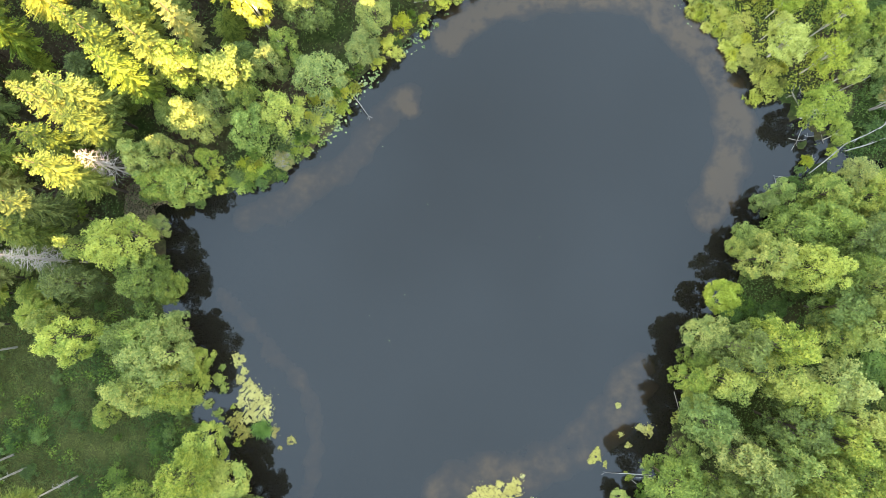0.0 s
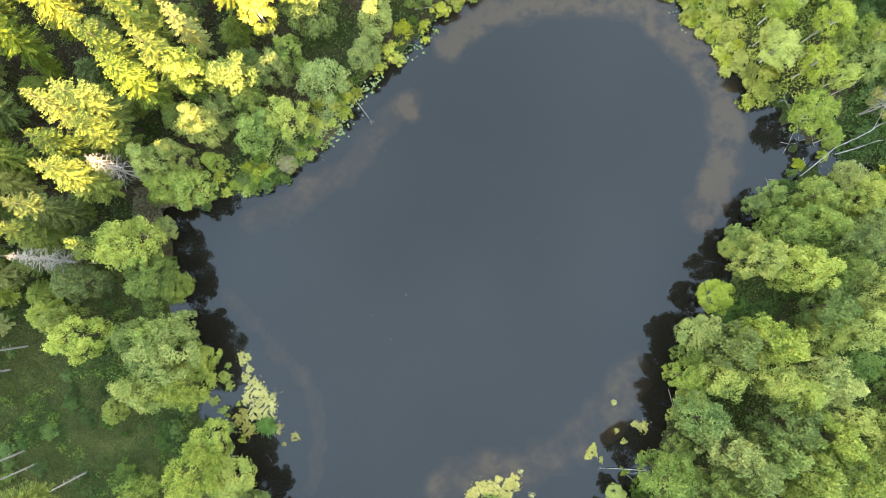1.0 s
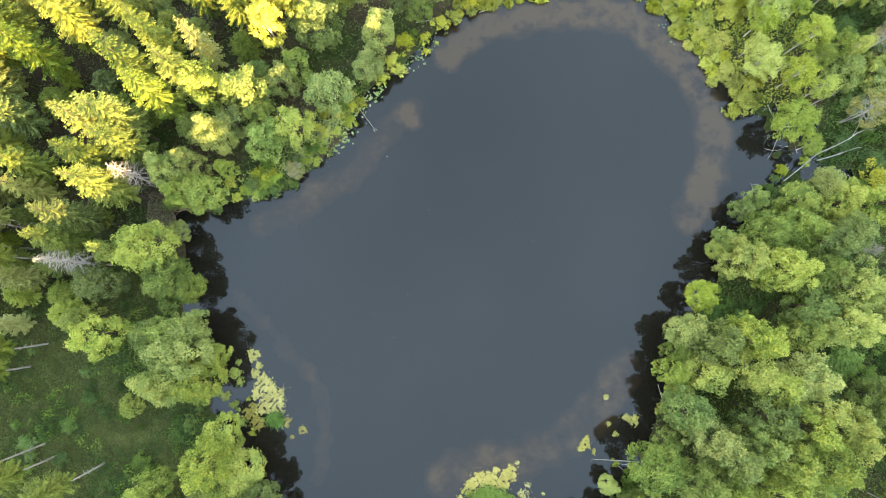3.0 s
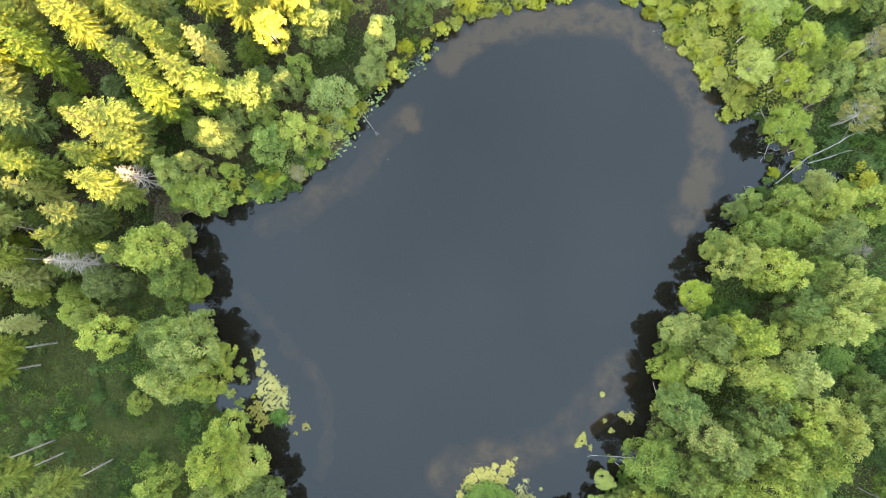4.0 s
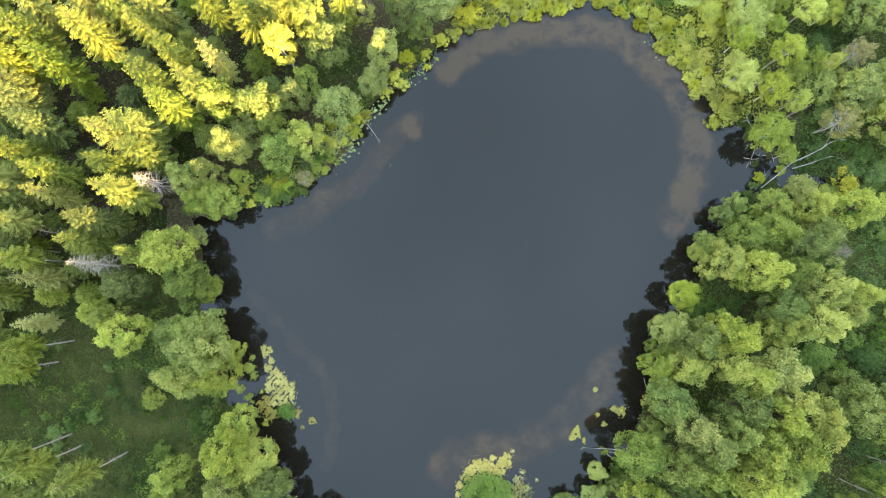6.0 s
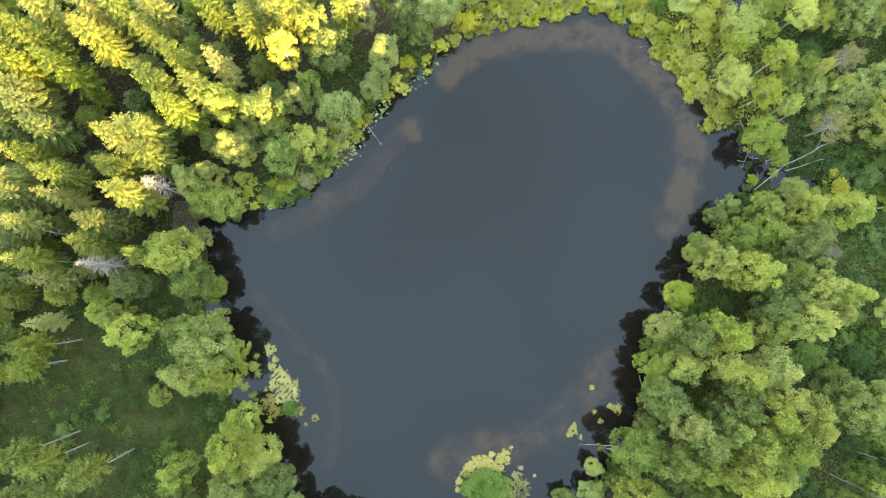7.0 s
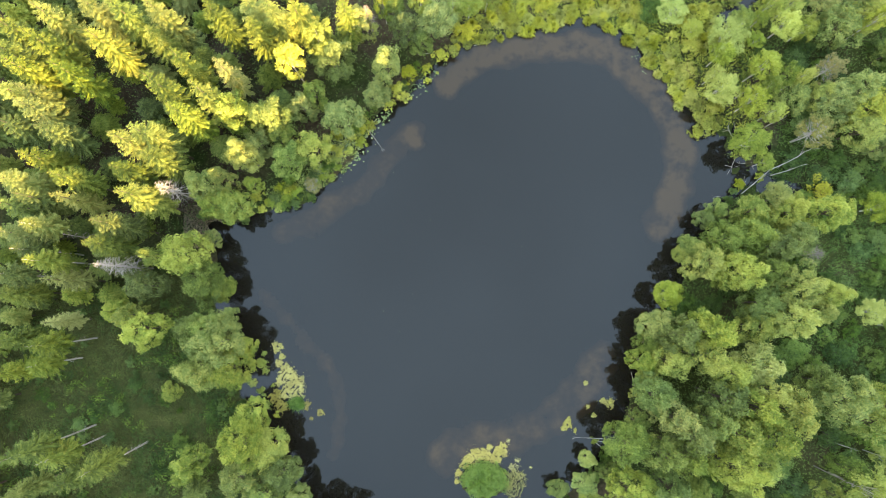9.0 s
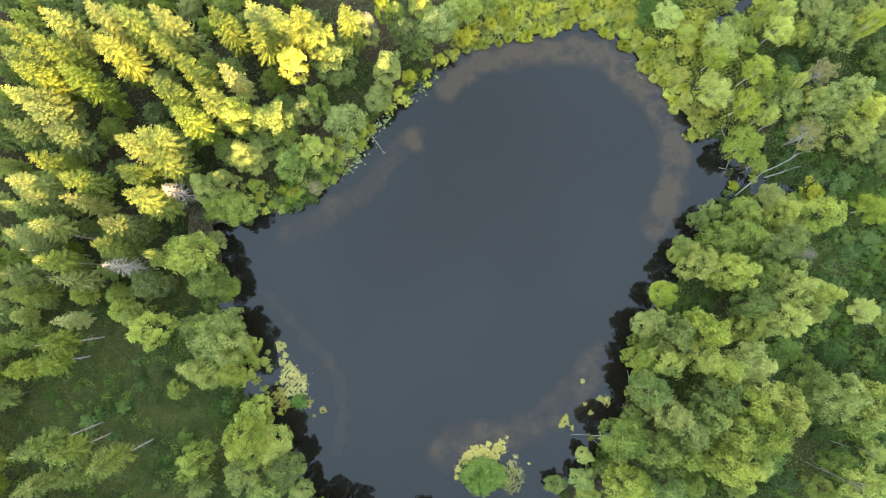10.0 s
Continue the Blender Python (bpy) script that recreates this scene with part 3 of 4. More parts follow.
spruce(-43.7, -30.8, 12)
spruce(-42.2, -33.8, 11)
spruce(-68.2, -32.2, 16)
spruce(43.5, -34.0, 10)
spruce(51.6, -35.0, 8)
spruce(-66.6, 49.1, 11)
spruce(-60.2, 48.6, 11)
spruce(-53.6, 44.6, 12, 1.0, True)
spruce(-44.7, 45.0, 11)
spruce(-36.8, 44.9, 11)
spruce(-21.3, 45.4, 12)
spruce(-17.2, 45.3, 10)
spruce(-56.0, 39.7, 9)
spruce(-59.3, 33.6, 9)
spruce(-69.3, 33.6, 9)
spruce(-46.1, 27.4, 9)
spruce(-42.8, 29.7, 10)
spruce(-74.9, 26.5, 9)
spruce(-66.9, 25.0, 9)
spruce(-71.7, 20.5, 9)
spruce(-62.7, 17.4, 9)
spruce(-63.8, 11.4, 10)
spruce(-67.2, 7.5, 9)
spruce(-52.9, 21.4, 9)
spruce(-50.3, 16.2, 10)
spruce(-53.6, 11.4, 9)
spruce(-65.1, 4.6, 9)
spruce(-64.0, -0.3, 9)
spruce(-70.8, -1.3, 9)
spruce(-74.5, -4.2, 9)
spruce(-28.2, 45.3, 10)
spruce(-42.5, 41.7, 9)
spruce(-75.5, 49.2, 11)
spruce(-65.5, 45.1, 11)
spruce(-74.4, 37.7, 9)
spruce(-77.5, 32.8, 10)
spruce(-77.0, 22.3, 10)
# alders along the west shore
alder(-44.1, 6.4, 15, 4.6)
alder(-47.3, 5.8, 17.5, 2.3)
alder(-41.1, 1.6, 12, 4.1)
alder(-38.9, 0.4, 8, 2.3)
alder(-53.0, -3.9, 13, 2.4)
alder(-50.2, 1.1, 15, 3.1)
alder(-50.6, -6.4, 14, 3.9)
alder(-42.3, -6.2, 15, 2.7)
alder(-38.5, -8.6, 14, 5.0)
alder(-41.0, -13.1, 14, 3.7)
alder(-36.9, -13.1, 11.5, 4.2)
alder(-38.0, -5.5, 11, 3.5)
alder(-40.2, -6.2, 14, 3.3)
alder(-48.2, -17.7, 5, 2.1)
alder(-33.1, -24.7, 17, 4.1)
alder(-33.1, -21.7, 10.5, 3.6)
alder(-27.6, -31.1, 10.5, 3.6)
alder(-33.8, -30.7, 14.5, 3.5)
alder(-30.1, -26.9, 10, 3.9)
alder(-25.1, -35.3, 9, 2.5)
alder(-30.4, -34.5, 12, 3.3)
alder(-41.8, -28.0, 15, 2.7)
alder(-41.3, 9.3, 6, 1.9)
alder(-35.0, -9.7, 7, 2.1)
# alders of the north-west corner
alder(-37.1, 15.3, 9, 3.8)
alder(-41.5, 18.4, 13, 3.0)
alder(-39.9, 14.8, 11, 2.8)
alder(-37.3, 19.2, 14, 2.3)
alder(-33.6, 19.0, 8, 1.7)
alder(-34.2, 23.3, 15, 3.3)
alder(-35.3, 30.2, 17, 3.4)
alder(-29.2, 29.4, 16, 3.6)
alder(-24.4, 32.2, 12, 2.7)
alder(-22.4, 25.0, 12, 3.3)
alder(-27.0, 23.1, 11, 3.6)
alder(-32.1, 25.7, 11, 3.1)
alder(-28.1, 27.5, 11, 2.6)
alder(-22.6, 34.7, 11, 2.7)
alder(-17.3, 30.6, 11, 3.8)
alder(-9.8, 39.6, 13, 3.0)
alder(-11.7, 35.4, 8, 2.9)
alder(-6.2, 46.4, 11, 3.3)
alder(-1.2, 48.4, 11, 3.6)
alder(-3.9, 44.6, 9, 2.5)
alder(-14.4, 46.8, 13, 3.1)
alder(-8.4, 49.5, 11, 2.6)
alder(-19.2, 40.2, 14, 3.7)
# broadleaf trees of the far east
alder(70.4, 46.6, 11, 4.1)
alder(75.1, 48.3, 12, 3.3)
alder(67.9, 50.6, 10, 3.0)
alder(73.2, 51.2, 12, 2.8)
alder(79.3, 49.9, 12, 2.8)
alder(80.5, 42.4, 9, 2.5)
alder(67.6, 34.5, 9, 2.8)
alder(69.7, 33.5, 10, 4.2)
alder(72.4, 34.6, 13, 3.2)
alder(74.8, 31.5, 13, 3.3)
alder(73.5, 27.9, 11, 3.9)
alder(78.7, 30.1, 10, 2.6)
alder(78.4, 25.1, 9, 2.8)
alder(63.3, 34.7, 8, 3.3)
alder(60.3, 37.7, 11, 2.5)
# alders of the east shore
alder(59.1, 16.2, 9, 2.7)
alder(54.1, 13.8, 10, 3.4)
alder(60.6, 13.7, 10, 3.6)
alder(66.8, 13.2, 12, 3.9)
alder(49.2, 8.7, 10.5, 4.2)
alder(53.7, 9.1, 12, 3.9)
alder(44.1, 7.4, 7, 2.5)
alder(44.5, 4.6, 14, 3.7)
alder(60.7, 8.5, 13, 3.0)
alder(56.5, 7.0, 15, 3.6)
alder(50.0, 2.9, 15, 4.1)
alder(54.7, 3.6, 14, 2.9)
alder(59.6, 0.6, 15, 4.1)
alder(65.3, -0.8, 14, 2.8)
alder(53.9, -2.3, 13, 3.9)
alder(57.8, -4.8, 16.5, 4.1)
alder(63.3, -3.6, 13, 2.8)
alder(49.0, 14.4, 7, 2.2)
alder(47.1, 12.8, 6, 2.1)
alder(43.1, 6.4, 6, 1.9)
alder(53.1, -6.2, 12, 3.5)
# alders of the south-east shore
alder(36.5, -6.1, 11, 3.1)
alder(38.7, -7.3, 18, 3.6)
alder(43.9, -6.8, 18, 3.6)
alder(34.3, -12.1, 10, 2.8)
alder(38.4, -11.9, 13, 3.5)
alder(43.0, -11.1, 17.5, 3.4)
alder(47.6, -13.6, 16, 3.4)
alder(52.0, -12.2, 16, 3.8)
alder(53.0, -16.4, 16.5, 3.2)
alder(35.7, -17.6, 13.5, 3.9)
alder(37.4, -20.7, 18, 3.4)
alder(39.5, -23.2, 20, 3.7)
alder(45.7, -17.7, 17, 4.0)
alder(46.9, -23.2, 20, 3.7)
alder(50.4, -19.1, 19, 3.4)
alder(56.5, -20.0, 17, 4.0)
alder(52.6, -23.9, 19.5, 4.0)
alder(47.0, -28.8, 19, 4.4)
alder(30.2, -25.2, 16, 3.8)
alder(35.2, -26.2, 18, 3.2)
alder(38.8, -26.5, 19, 3.2)
alder(31.1, -33.2, 13, 4.2)
alder(37.5, -32.8, 15, 3.3)
alder(43.4, -21.2, 18, 3.2)
alder(53.6, -29.7, 12, 3.0)
alder(24.7, -33.9, 5, 2.5)
alder(35.3, -9.2, 9, 2.3)
alder(35.6, -15.4, 9, 2.3)
alder(33.4, -22.7, 9, 2.3)
alder(29.1, -31.9, 6, 2.1)
# the next six stand for birches, drawn with the duller alder crown
alder(66.0, -18.1, 16, 4.3)
alder(64.8, -15.8, 10, 3.2)
alder(70.2, -21.8, 15, 3.6)
alder(73.5, -19.1, 14, 3.9)
alder(67.7, -30.1, 13, 2.6)
alder(64.9, -34.5, 11, 2.4)
alder(25.3, -29.8, 5, 1.7)
alder(20.2, -35.1, 4, 2.0)
alder(25.6, -36.9, 5, 2.4)
# birches of the north shore
birch(-3.8, 50.8, 12, 2.4)
birch(5.0, 51.4, 10, 2.8)
birch(-20.8, 42.6, 17, 3.1)
birch(1.9, 51.2, 9, 2.3)
birch(-10.5, 50.6, 11, 2.2)
birch(8.2, 52.9, 7, 2.3)
# birches of the swamp
birch(50.8, 45.0, 9.5, 4.0)
birch(53.7, 48.0, 9, 2.4)
birch(49.8, 42.0, 9, 2.3)
birch(48.8, 38.5, 8, 1.7)
birch(49.9, 35.9, 8, 3.4)
birch(54.8, 33.3, 10, 2.8)
birch(57.8, 35.9, 10, 1.9)
birch(58.5, 31.3, 9.6, 2.0)
birch(54.7, 26.4, 8, 3.8)
birch(57.9, 23.0, 6, 1.9)
birch(57.6, 45.7, 5, 1.7)
birch(61.6, 47.4, 8.5, 3.1)
birch(65.2, 46.8, 8, 2.5)
birch(56.4, 39.0, 12, 2.7)
birch(63.3, 37.2, 11, 1.5)
birch(59.0, 51.0, 9, 2.4)
birch(62.6, 51.0, 9, 2.1)
birch(42.1, 50.9, 6, 2.9)
birch(46.0, 47.9, 5, 2.0)
birch(57.5, 48.9, 7, 1.7)
# birches of the south-east
birch(69.0, -32.7, 17, 4.1)
birch(77.3, 14.4, 8, 3.3)
birch(75.7, -4.0, 6, 2.9)
birch(79.4, -6.5, 6, 2.1)
birch(74.6, 46.1, 16, 1.8)
birch(75.4, -28.8, 7, 2.3)
# willow bushes of the north shore
willow(4.6, 48.2, 3, 2.5)
willow(-0.3, 44.0, 2.5, 1.7)
willow(1.9, 44.9, 2.5, 1.5)
willow(-3.0, 41.5, 2, 1.3)
willow(-2.8, 39.4, 1.5, 0.8)
willow(-1.0, 41.0, 0.8, 0.4)
willow(-6.1, 39.8, 5, 1.8)
willow(-8.3, 37.2, 3, 1.7)
willow(-13.2, 30.9, 2, 1.1)
willow(-9.9, 34.7, 2, 1.3)
# willow bushes of the east
willow(49.0, 30.9, 2.6, 2.8)
willow(47.5, 29.3, 1.6, 1.7)
willow(55.1, 19.4, 1.5, 1.3)
willow(46.4, 45.0, 3, 2.1)
willow(68.9, 17.9, 4, 2.9)
willow(30.3, -20.3, 0.8, 0.6)
round_birch(39.5, -0.8, 8.5, 2.8)
# sunlit birch: its yellow is set by leaf colour
round_birch(-25.4, 38.3, 19.0, 2.7, True)

# ---- the forest goes on between and behind ----
def clear_of(x, y, gap):
    return all((x - a) ** 2 + (y - b) ** 2 > gap * gap for a, b in planted)


# small clearings in the spruce forest: x, y, radius
CLEARINGS = [(-60.2, 42.0, 3.0), (-57.0, 33.1, 4.0), (-38.5, 45.3, 3.6), (-33.5, 45.8, 3.0), (-41.4, 28.1, 2.6), (-37.3, 37.5, 3.0),
             (-18.2, 38.5, 4.2), (-63.7, 15.7, 2.6), (-42.2, 12.9, 3.5), (-66.5, 7.5, 3.5)]


def in_clearing(x, y):
    return any(math.hypot(x - a, y - b) < r for a, b, r in CLEARINGS)


for _ in range(1500):
    x, y = rng.uniform(-92, -24), rng.uniform(-4, 70)
    hidden = x < -82 or y > 60
    if x > -46 and y < 25 or ashore(x, y) < 9 or in_clearing(x, y) or not clear_of(x, y, 6.4 if hidden else 3.3):
        continue
    spruce(x, y, rng.uniform(17, 23) if hidden else rng.uniform(6, 10), 1.0 if hidden else 1.2)
for _ in range(500):
    x, y = rng.uniform(-92, -60), rng.uniform(-48, -4)
    if x > -76 and y > -38 or not clear_of(x, y, 4.2):
        continue
    spruce(x, y, rng.uniform(12, 18))
for _ in range(700):
    x, y = rng.uniform(-22, 93), rng.uniform(-50, 69)
    if y < 60 and x < 84 and y > -44 or ashore(x, y) < 3 or not clear_of(x, y, 6.4):
        continue
    (alder if rng.random() < 0.6 else birch)(x, y, rng.uniform(9, 14), rng.uniform(2.4, 3.6))
for _ in range(120):
    x, y = rng.uniform(-60, 15), rng.uniform(-60, -40)
    if ashore(x, y) < 1.5 or not clear_of(x, y, 4.5):
        continue
    alder(x, y, rng.uniform(9, 13), rng.uniform(2.4, 3.4))
for _ in range(800):
    x, y = rng.uniform(38, 86), rng.uniform(-42, 58)
    if len(bushes) > 150 or ashore(x, y) < 1.2 or not clear_of(x, y, 2.5) or math.hypot((x - 56) / 11, (y - 32) / 13) < 1 or y > 25 and ashore(x, y) < 6 or y < -14 and rng.random() < 0.6:
        continue
    bush(x, y, rng.uniform(1.2, 3.0), rng.uniform(1.8, 3.1))
for _ in range(260):
    x, y = rng.uniform(-80, -34), rng.uniform(-42, -2)
    if len(bushes) > 205 or ashore(x, y) < 1.2 or math.sin(x * 0.35 + 1) * math.sin(y * 0.4 + 2) < -0.1 or not clear_of(x, y, 1.8):
        continue
    bush(x, y, rng.uniform(0.5, 1.5), rng.uniform(0.7, 1.7))
tufts = []
for _ in range(2600):
    x, y = rng.uniform(2, 52), rng.uniform(30, 66)
    d = float(ashore(x, y))
    if len(tufts) < 290 and -0.9 < d < (10 if x < 38 else 3.5) and clear_of(x, y, 1.1) and all(math.hypot(x - a, y - b) > 1.25 for a, b in tufts):
        tufts.append((x, y))
        tussock(x, y, rng.uniform(0.9, 1.5))


def herbs(name, x0, x1, y0, y1, count, mat, label, low=0.1, high=0.7, size=0.2, grow=0.5, upright=0.55):
    """Uncountable low plants in drifts over a stretch of ground."""
    x, y = rng.uniform(x0, x1, count), rng.uniform(y0, y1, count)
    drift = np.sin(x * 0.8 + 2 * np.sin(y * 0.5)) * np.sin(y * 0.9 + 2 * np.sin(x * 0.4)) + rng.normal(size=count) * 0.5
    swamp = np.exp(-((x - 55) / 8) ** 2 - ((y - 25) / 9) ** 2)
    keep = (ashore(x, y) > -0.2) & (drift > -grow + 1.6 * swamp)
    x, y, drift = x[keep], y[keep], drift[keep]
    z = np.maximum(looked_up(HEIGHT_MAP, x, y), 0.0) + low + (high - low) * np.clip(drift + 0.5, 0, 1.4) * rng.random(len(x))
    n = unit(rng.normal(size=(len(x), 3)) * upright + np.array([0, 0, 1]))
    v, f = cards(np.stack([x, y, z], 1), n, size * rng.uniform(0.6, 1.5, len(x)))
    tagged(link_mesh(name, v.tolist(), f.tolist(), mat), label, "plants", kind="stuff")


def heaps(name, x0, x1, y0, y1, count, per, mat, label, low=0.4, high=1.5, leaf=0.13, wide=(0.7, 1.7), fits=None):
    """Uncountable leafy heaps of brambles and saplings with dark hollows between them."""
    vs = []
    for _ in range(count):
        x, y = rng.uniform(x0, x1), rng.uniform(y0, y1)
        swamp = math.exp(-((x - 55) / 8) ** 2 - ((y - 25) / 9) ** 2)
        if ashore(x, y) < 0.4 or swamp > 0.45 or (fits and not fits(x, y)):
            continue
        w, h = rng.uniform(*wide), rng.uniform(low, high)
        n = int(per * (w / wide[1]) ** 2 * rng.uniform(0.7, 1.2)) + 6
        d = unit(rng.normal(size=(n, 3)) + (0, 0, 0.5))
        d[:, 2] = np.abs(d[:, 2])
        lobe = 1 + 0.3 * np.sin(3 * np.arctan2(d[:, 1], d[:, 0]) + x) + rng.normal(size=n) * 0.12
        q = d * lobe[:, None] * (w, w, h) + (x, y, max(float(looked_up(HEIGHT_MAP, x, y)), 0))
        vs.append(cards(q, unit(d + (0, 0, 0.6) + rng.normal(size=d.shape) * 0.45), leaf * rng.uniform(0.6, 1.3, n), along=d))
    v, f = joined(vs)
    tagged(link_mesh(name, v.tolist(), f, mat), label, "plants", kind="stuff")


herbs("meadow_herbs", -82, -30, -50, 2, 22000, LEAF_SHADE, "rank green herbs of a damp clearing", size=0.11, grow=0.0)
herbs("meadow_grass", -82, -30, -50, 2, 150000, GRASS, "olive green grass of a damp clearing", low=0.03, high=0.2, size=0.10, grow=0.55, upright=0.35)
heaps("meadow_brambles", -80, -32, -44, 0, 2100, 90, LEAF_SHADE, "dark green brambles in a damp clearing", 0.25, 0.8, 0.12, (0.5, 1.3),
      fits=lambda x, y: math.sin(x * 0.30 + 1) * math.sin(y * 0.33 + 2) + rng.normal() * 0.3 > 0.15)
heaps("meadow_ferns", -80, -32, -44, 0, 700, 60, LEAF_SHADE, "green ferns and tall herbs in a damp clearing", 0.5, 1.2, 0.15, (0.4, 1.0),
      fits=lambda x, y: math.sin(x * 0.21 + 2.2) * math.sin(y * 0.27 + 0.6) + rng.normal() * 0.35 > 0.35)
herbs("east_undergrowth", 30, 88, -44, 60, 70000, LEAF_SHADE, "leafy green undergrowth below the trees", high=0.4, size=0.12, grow=0.5, upright=0.4)
heaps("east_brambles", 33, 88, -44, 60, 1500, 150, LEAF_SHADE, "leafy green saplings and brambles below the trees", 0.5, 1.8,
      fits=lambda x, y: (y > -12 or rng.random() < 0.12) and not (y > 25 and ashore(x, y) < 7))
herbs("north_undergrowth", -70, 40, 10, 62, 46000, LEAF_SHADE, "green plants on the forest floor", size=0.13, grow=0.35)
herbs("swamp_sedge", 4, 60, 30, 62, 40000, LEAF_WILLOW, "yellow-green sedge and moss of the swampy shore", high=0.5, size=0.16, grow=0.6)
herbs("dry_sedge", -48, -41, 8, 16, 7000, STRAW, "dry brown sedge on a muddy bank", high=0.35, size=0.08, grow=1.4, upright=0.5)


# ---- low growth on the north-west bank ----
for k in range(70):
    u = rng.uniform(0, 1)
    x, y = -36 + 32 * u + rng.normal() * 1.0, 15.5 + 26 * u ** 1.15 + rng.normal() * 1.2
    if -0.4 < ashore(x, y) < 5 and clear_of(x, y, 1.3):
        (willow if rng.random() < 0.5 else bush)(x, y, rng.uniform(0.9, 2.4), rng.uniform(0.8, 1.5))


for _ in range(600):
    x, y = rng.uniform(3, 62), rng.uniform(33, 66)
    d = float(ashore(x, y))
    if 0.3 < d < (13 if x < 40 else 7) and clear_of(x, y, 2.2) and rng.random() < 0.45:
        willow(x, y, rng.uniform(1.2, 2.6), rng.uniform(1.1, 1.9))
for x, y, h in ((-20.4, -38.6, 12), (-16.0, -39.8, 10), (-24.2, -39.2, 11), (-4.0, -42.6, 12), (-7.6, -43.2, 11), (1.5, -46.0, 9)):
    alder(x, y, h, 2.8)
for _ in range(900):
    x, y = rng.uniform(-46, 56), rng.uniform(-44, 20)
    if -0.5 < ashore(x, y) < 1.6 and abs(x) > 22 and len(bushes) < 296 and clear_of(x, y, 1.4):
        bush(x, y, rng.uniform(1.0, 2.6), rng.uniform(0.8, 1.5))

bush(28.3, -31.1, 1.8, 1.6)
bush(26.8, -33.0, 1.8, 1.6)
bush(29.5, -29.3, 1.8, 1.6)
bush(30.6, -31.6, 1.8, 1.6)

BOG = rounded([(-31.0, 17.6), (-26.5, 19.8), (-22.0, 23.0), (-19.0, 26.4), (-15.5, 30.5)], False)


def bog(name, count, wide, mat, label, low, high, size, start=0):
    """Broad leaves that stand just out of the water along the bank."""
    k = rng.integers(start * len(BOG) // 100, len(BOG), count)
    p = BOG[k] + rng.normal(size=(count, 2)) * wide
    z = np.maximum(looked_up(HEIGHT_MAP, p[:, 0], p[:, 1]), 0) + rng.uniform(low, high, count)
    n = unit(rng.normal(size=(count, 3)) * 0.45 + np.array([0, 0, 1]))
    v, f = cards(np.column_stack([p, z]), n, size * rng.uniform(0.6, 1.4, count), 0.75)
    tagged(link_mesh(name, v.tolist(), f.tolist(), mat), label, "water plants", kind="stuff")


heaps("islet_herbs", ISLET[0] - 4.6, ISLET[0] + 4.6, ISLET[1] - 3.6, ISLET[1] + 3.6, 150, 170, REED, "lumpy bright green marsh plants covering a small islet", 0.3, 1.8, 0.14, (0.4, 0.8),
      fits=lambda x, y: math.hypot((x - ISLET[0]) / 4.3, (y - ISLET[1]) / 3.3) < 1)
bog("bog_plants", 3000, 1.15, LEAF_BIRCH, "bright green bog plants standing in the shallows", 0.05, 0.5, 0.13)
for x, y, radius in ((-30.3, 15.6, 1.5), (-28.8, 17.1, 1.6), (-26.9, 18.2, 1.6), (-25.3, 17.8, 1.0), (-24.0, 19.8, 1.4), (-29.3, 19.0, 1.3), (-32.0, 16.4, 1.1), (-15.4, 27.9, 1.6), (-16.5, 29.8, 1.3), (-13.8, 31.2, 0.8), (-22.4, 21.1, 0.9)):
    bog_bush(x, y, rng.uniform(0.9, 1.5), radius)
bog("pale_bog_plants", 700, 0.8, PAD_GREEN, "pale broad leaves among the bog plants", 0.3, 0.7, 0.13, 40)
for _ in range(150):
    k = rng.integers(len(BOG))
    x, y = BOG[k] + rng.normal(size=2) * 1.1
    if -0.6 < ashore(x, y) < 2.5 and clear_of(x, y, 1.3):
        bog_bush(x, y, rng.uniform(0.5, 1.1), rng.uniform(0.6, 1.2))


# ---- floating leaves ----
def pad_bed(name, cx, cy, rx, ry, turn, count, mat, label, size=0.14, most=30):
    """Round floating leaves, each with its notch, thick in the middle of the bed and thinning out."""
    vs = []
    ca, sa = math.cos(radians(turn)), math.sin(radians(turn))
    tries = 0
    while len(vs) < count and tries < 3 * count:
        tries += 1
        a, b = rng.normal(size=2) * 0.43
        for _ in range(int(rng.integers(1, most))):
            spread = 0.05 + 0.035 * most ** 0.5
            x, y = cx + rx * a * ca - ry * b * sa + rng.normal() * spread * 1.4, cy + rx * a * sa + ry * b * ca + rng.normal() * spread
            holes = math.sin(2.6 * x + 3 * math.sin(1.9 * y)) * math.sin(2.9 * y + 3 * math.sin(2.1 * x))
            if ashore(x, y) > 0.4 or holes < -0.12 + 0.12 * rng.normal():
                continue
            r, t0 = size * rng.uniform(0.5, 1.7), rng.uniform(0, 6.28)
            ring = [(x, y, 0.02)] + [(x + r * math.cos(t0 + k * 1.13), y + r * math.sin(t0 + k * 1.13), 0.012 + rng.uniform(0, 0.03)) for k in range(6)]
            vs.append((np.array(ring) + (0, 0, 0.02 * rng.random()), [(0, k, k + 1) for k in range(1, 6)]))
    v, f = joined(vs)
    tagged(link_mesh(name, v.tolist(), f, mat), label, "water plants", kind="stuff")


YELLOW, GREEN = "mat of yellow floating leaves on the water", "floating lily leaves, pale green with glossy tops"


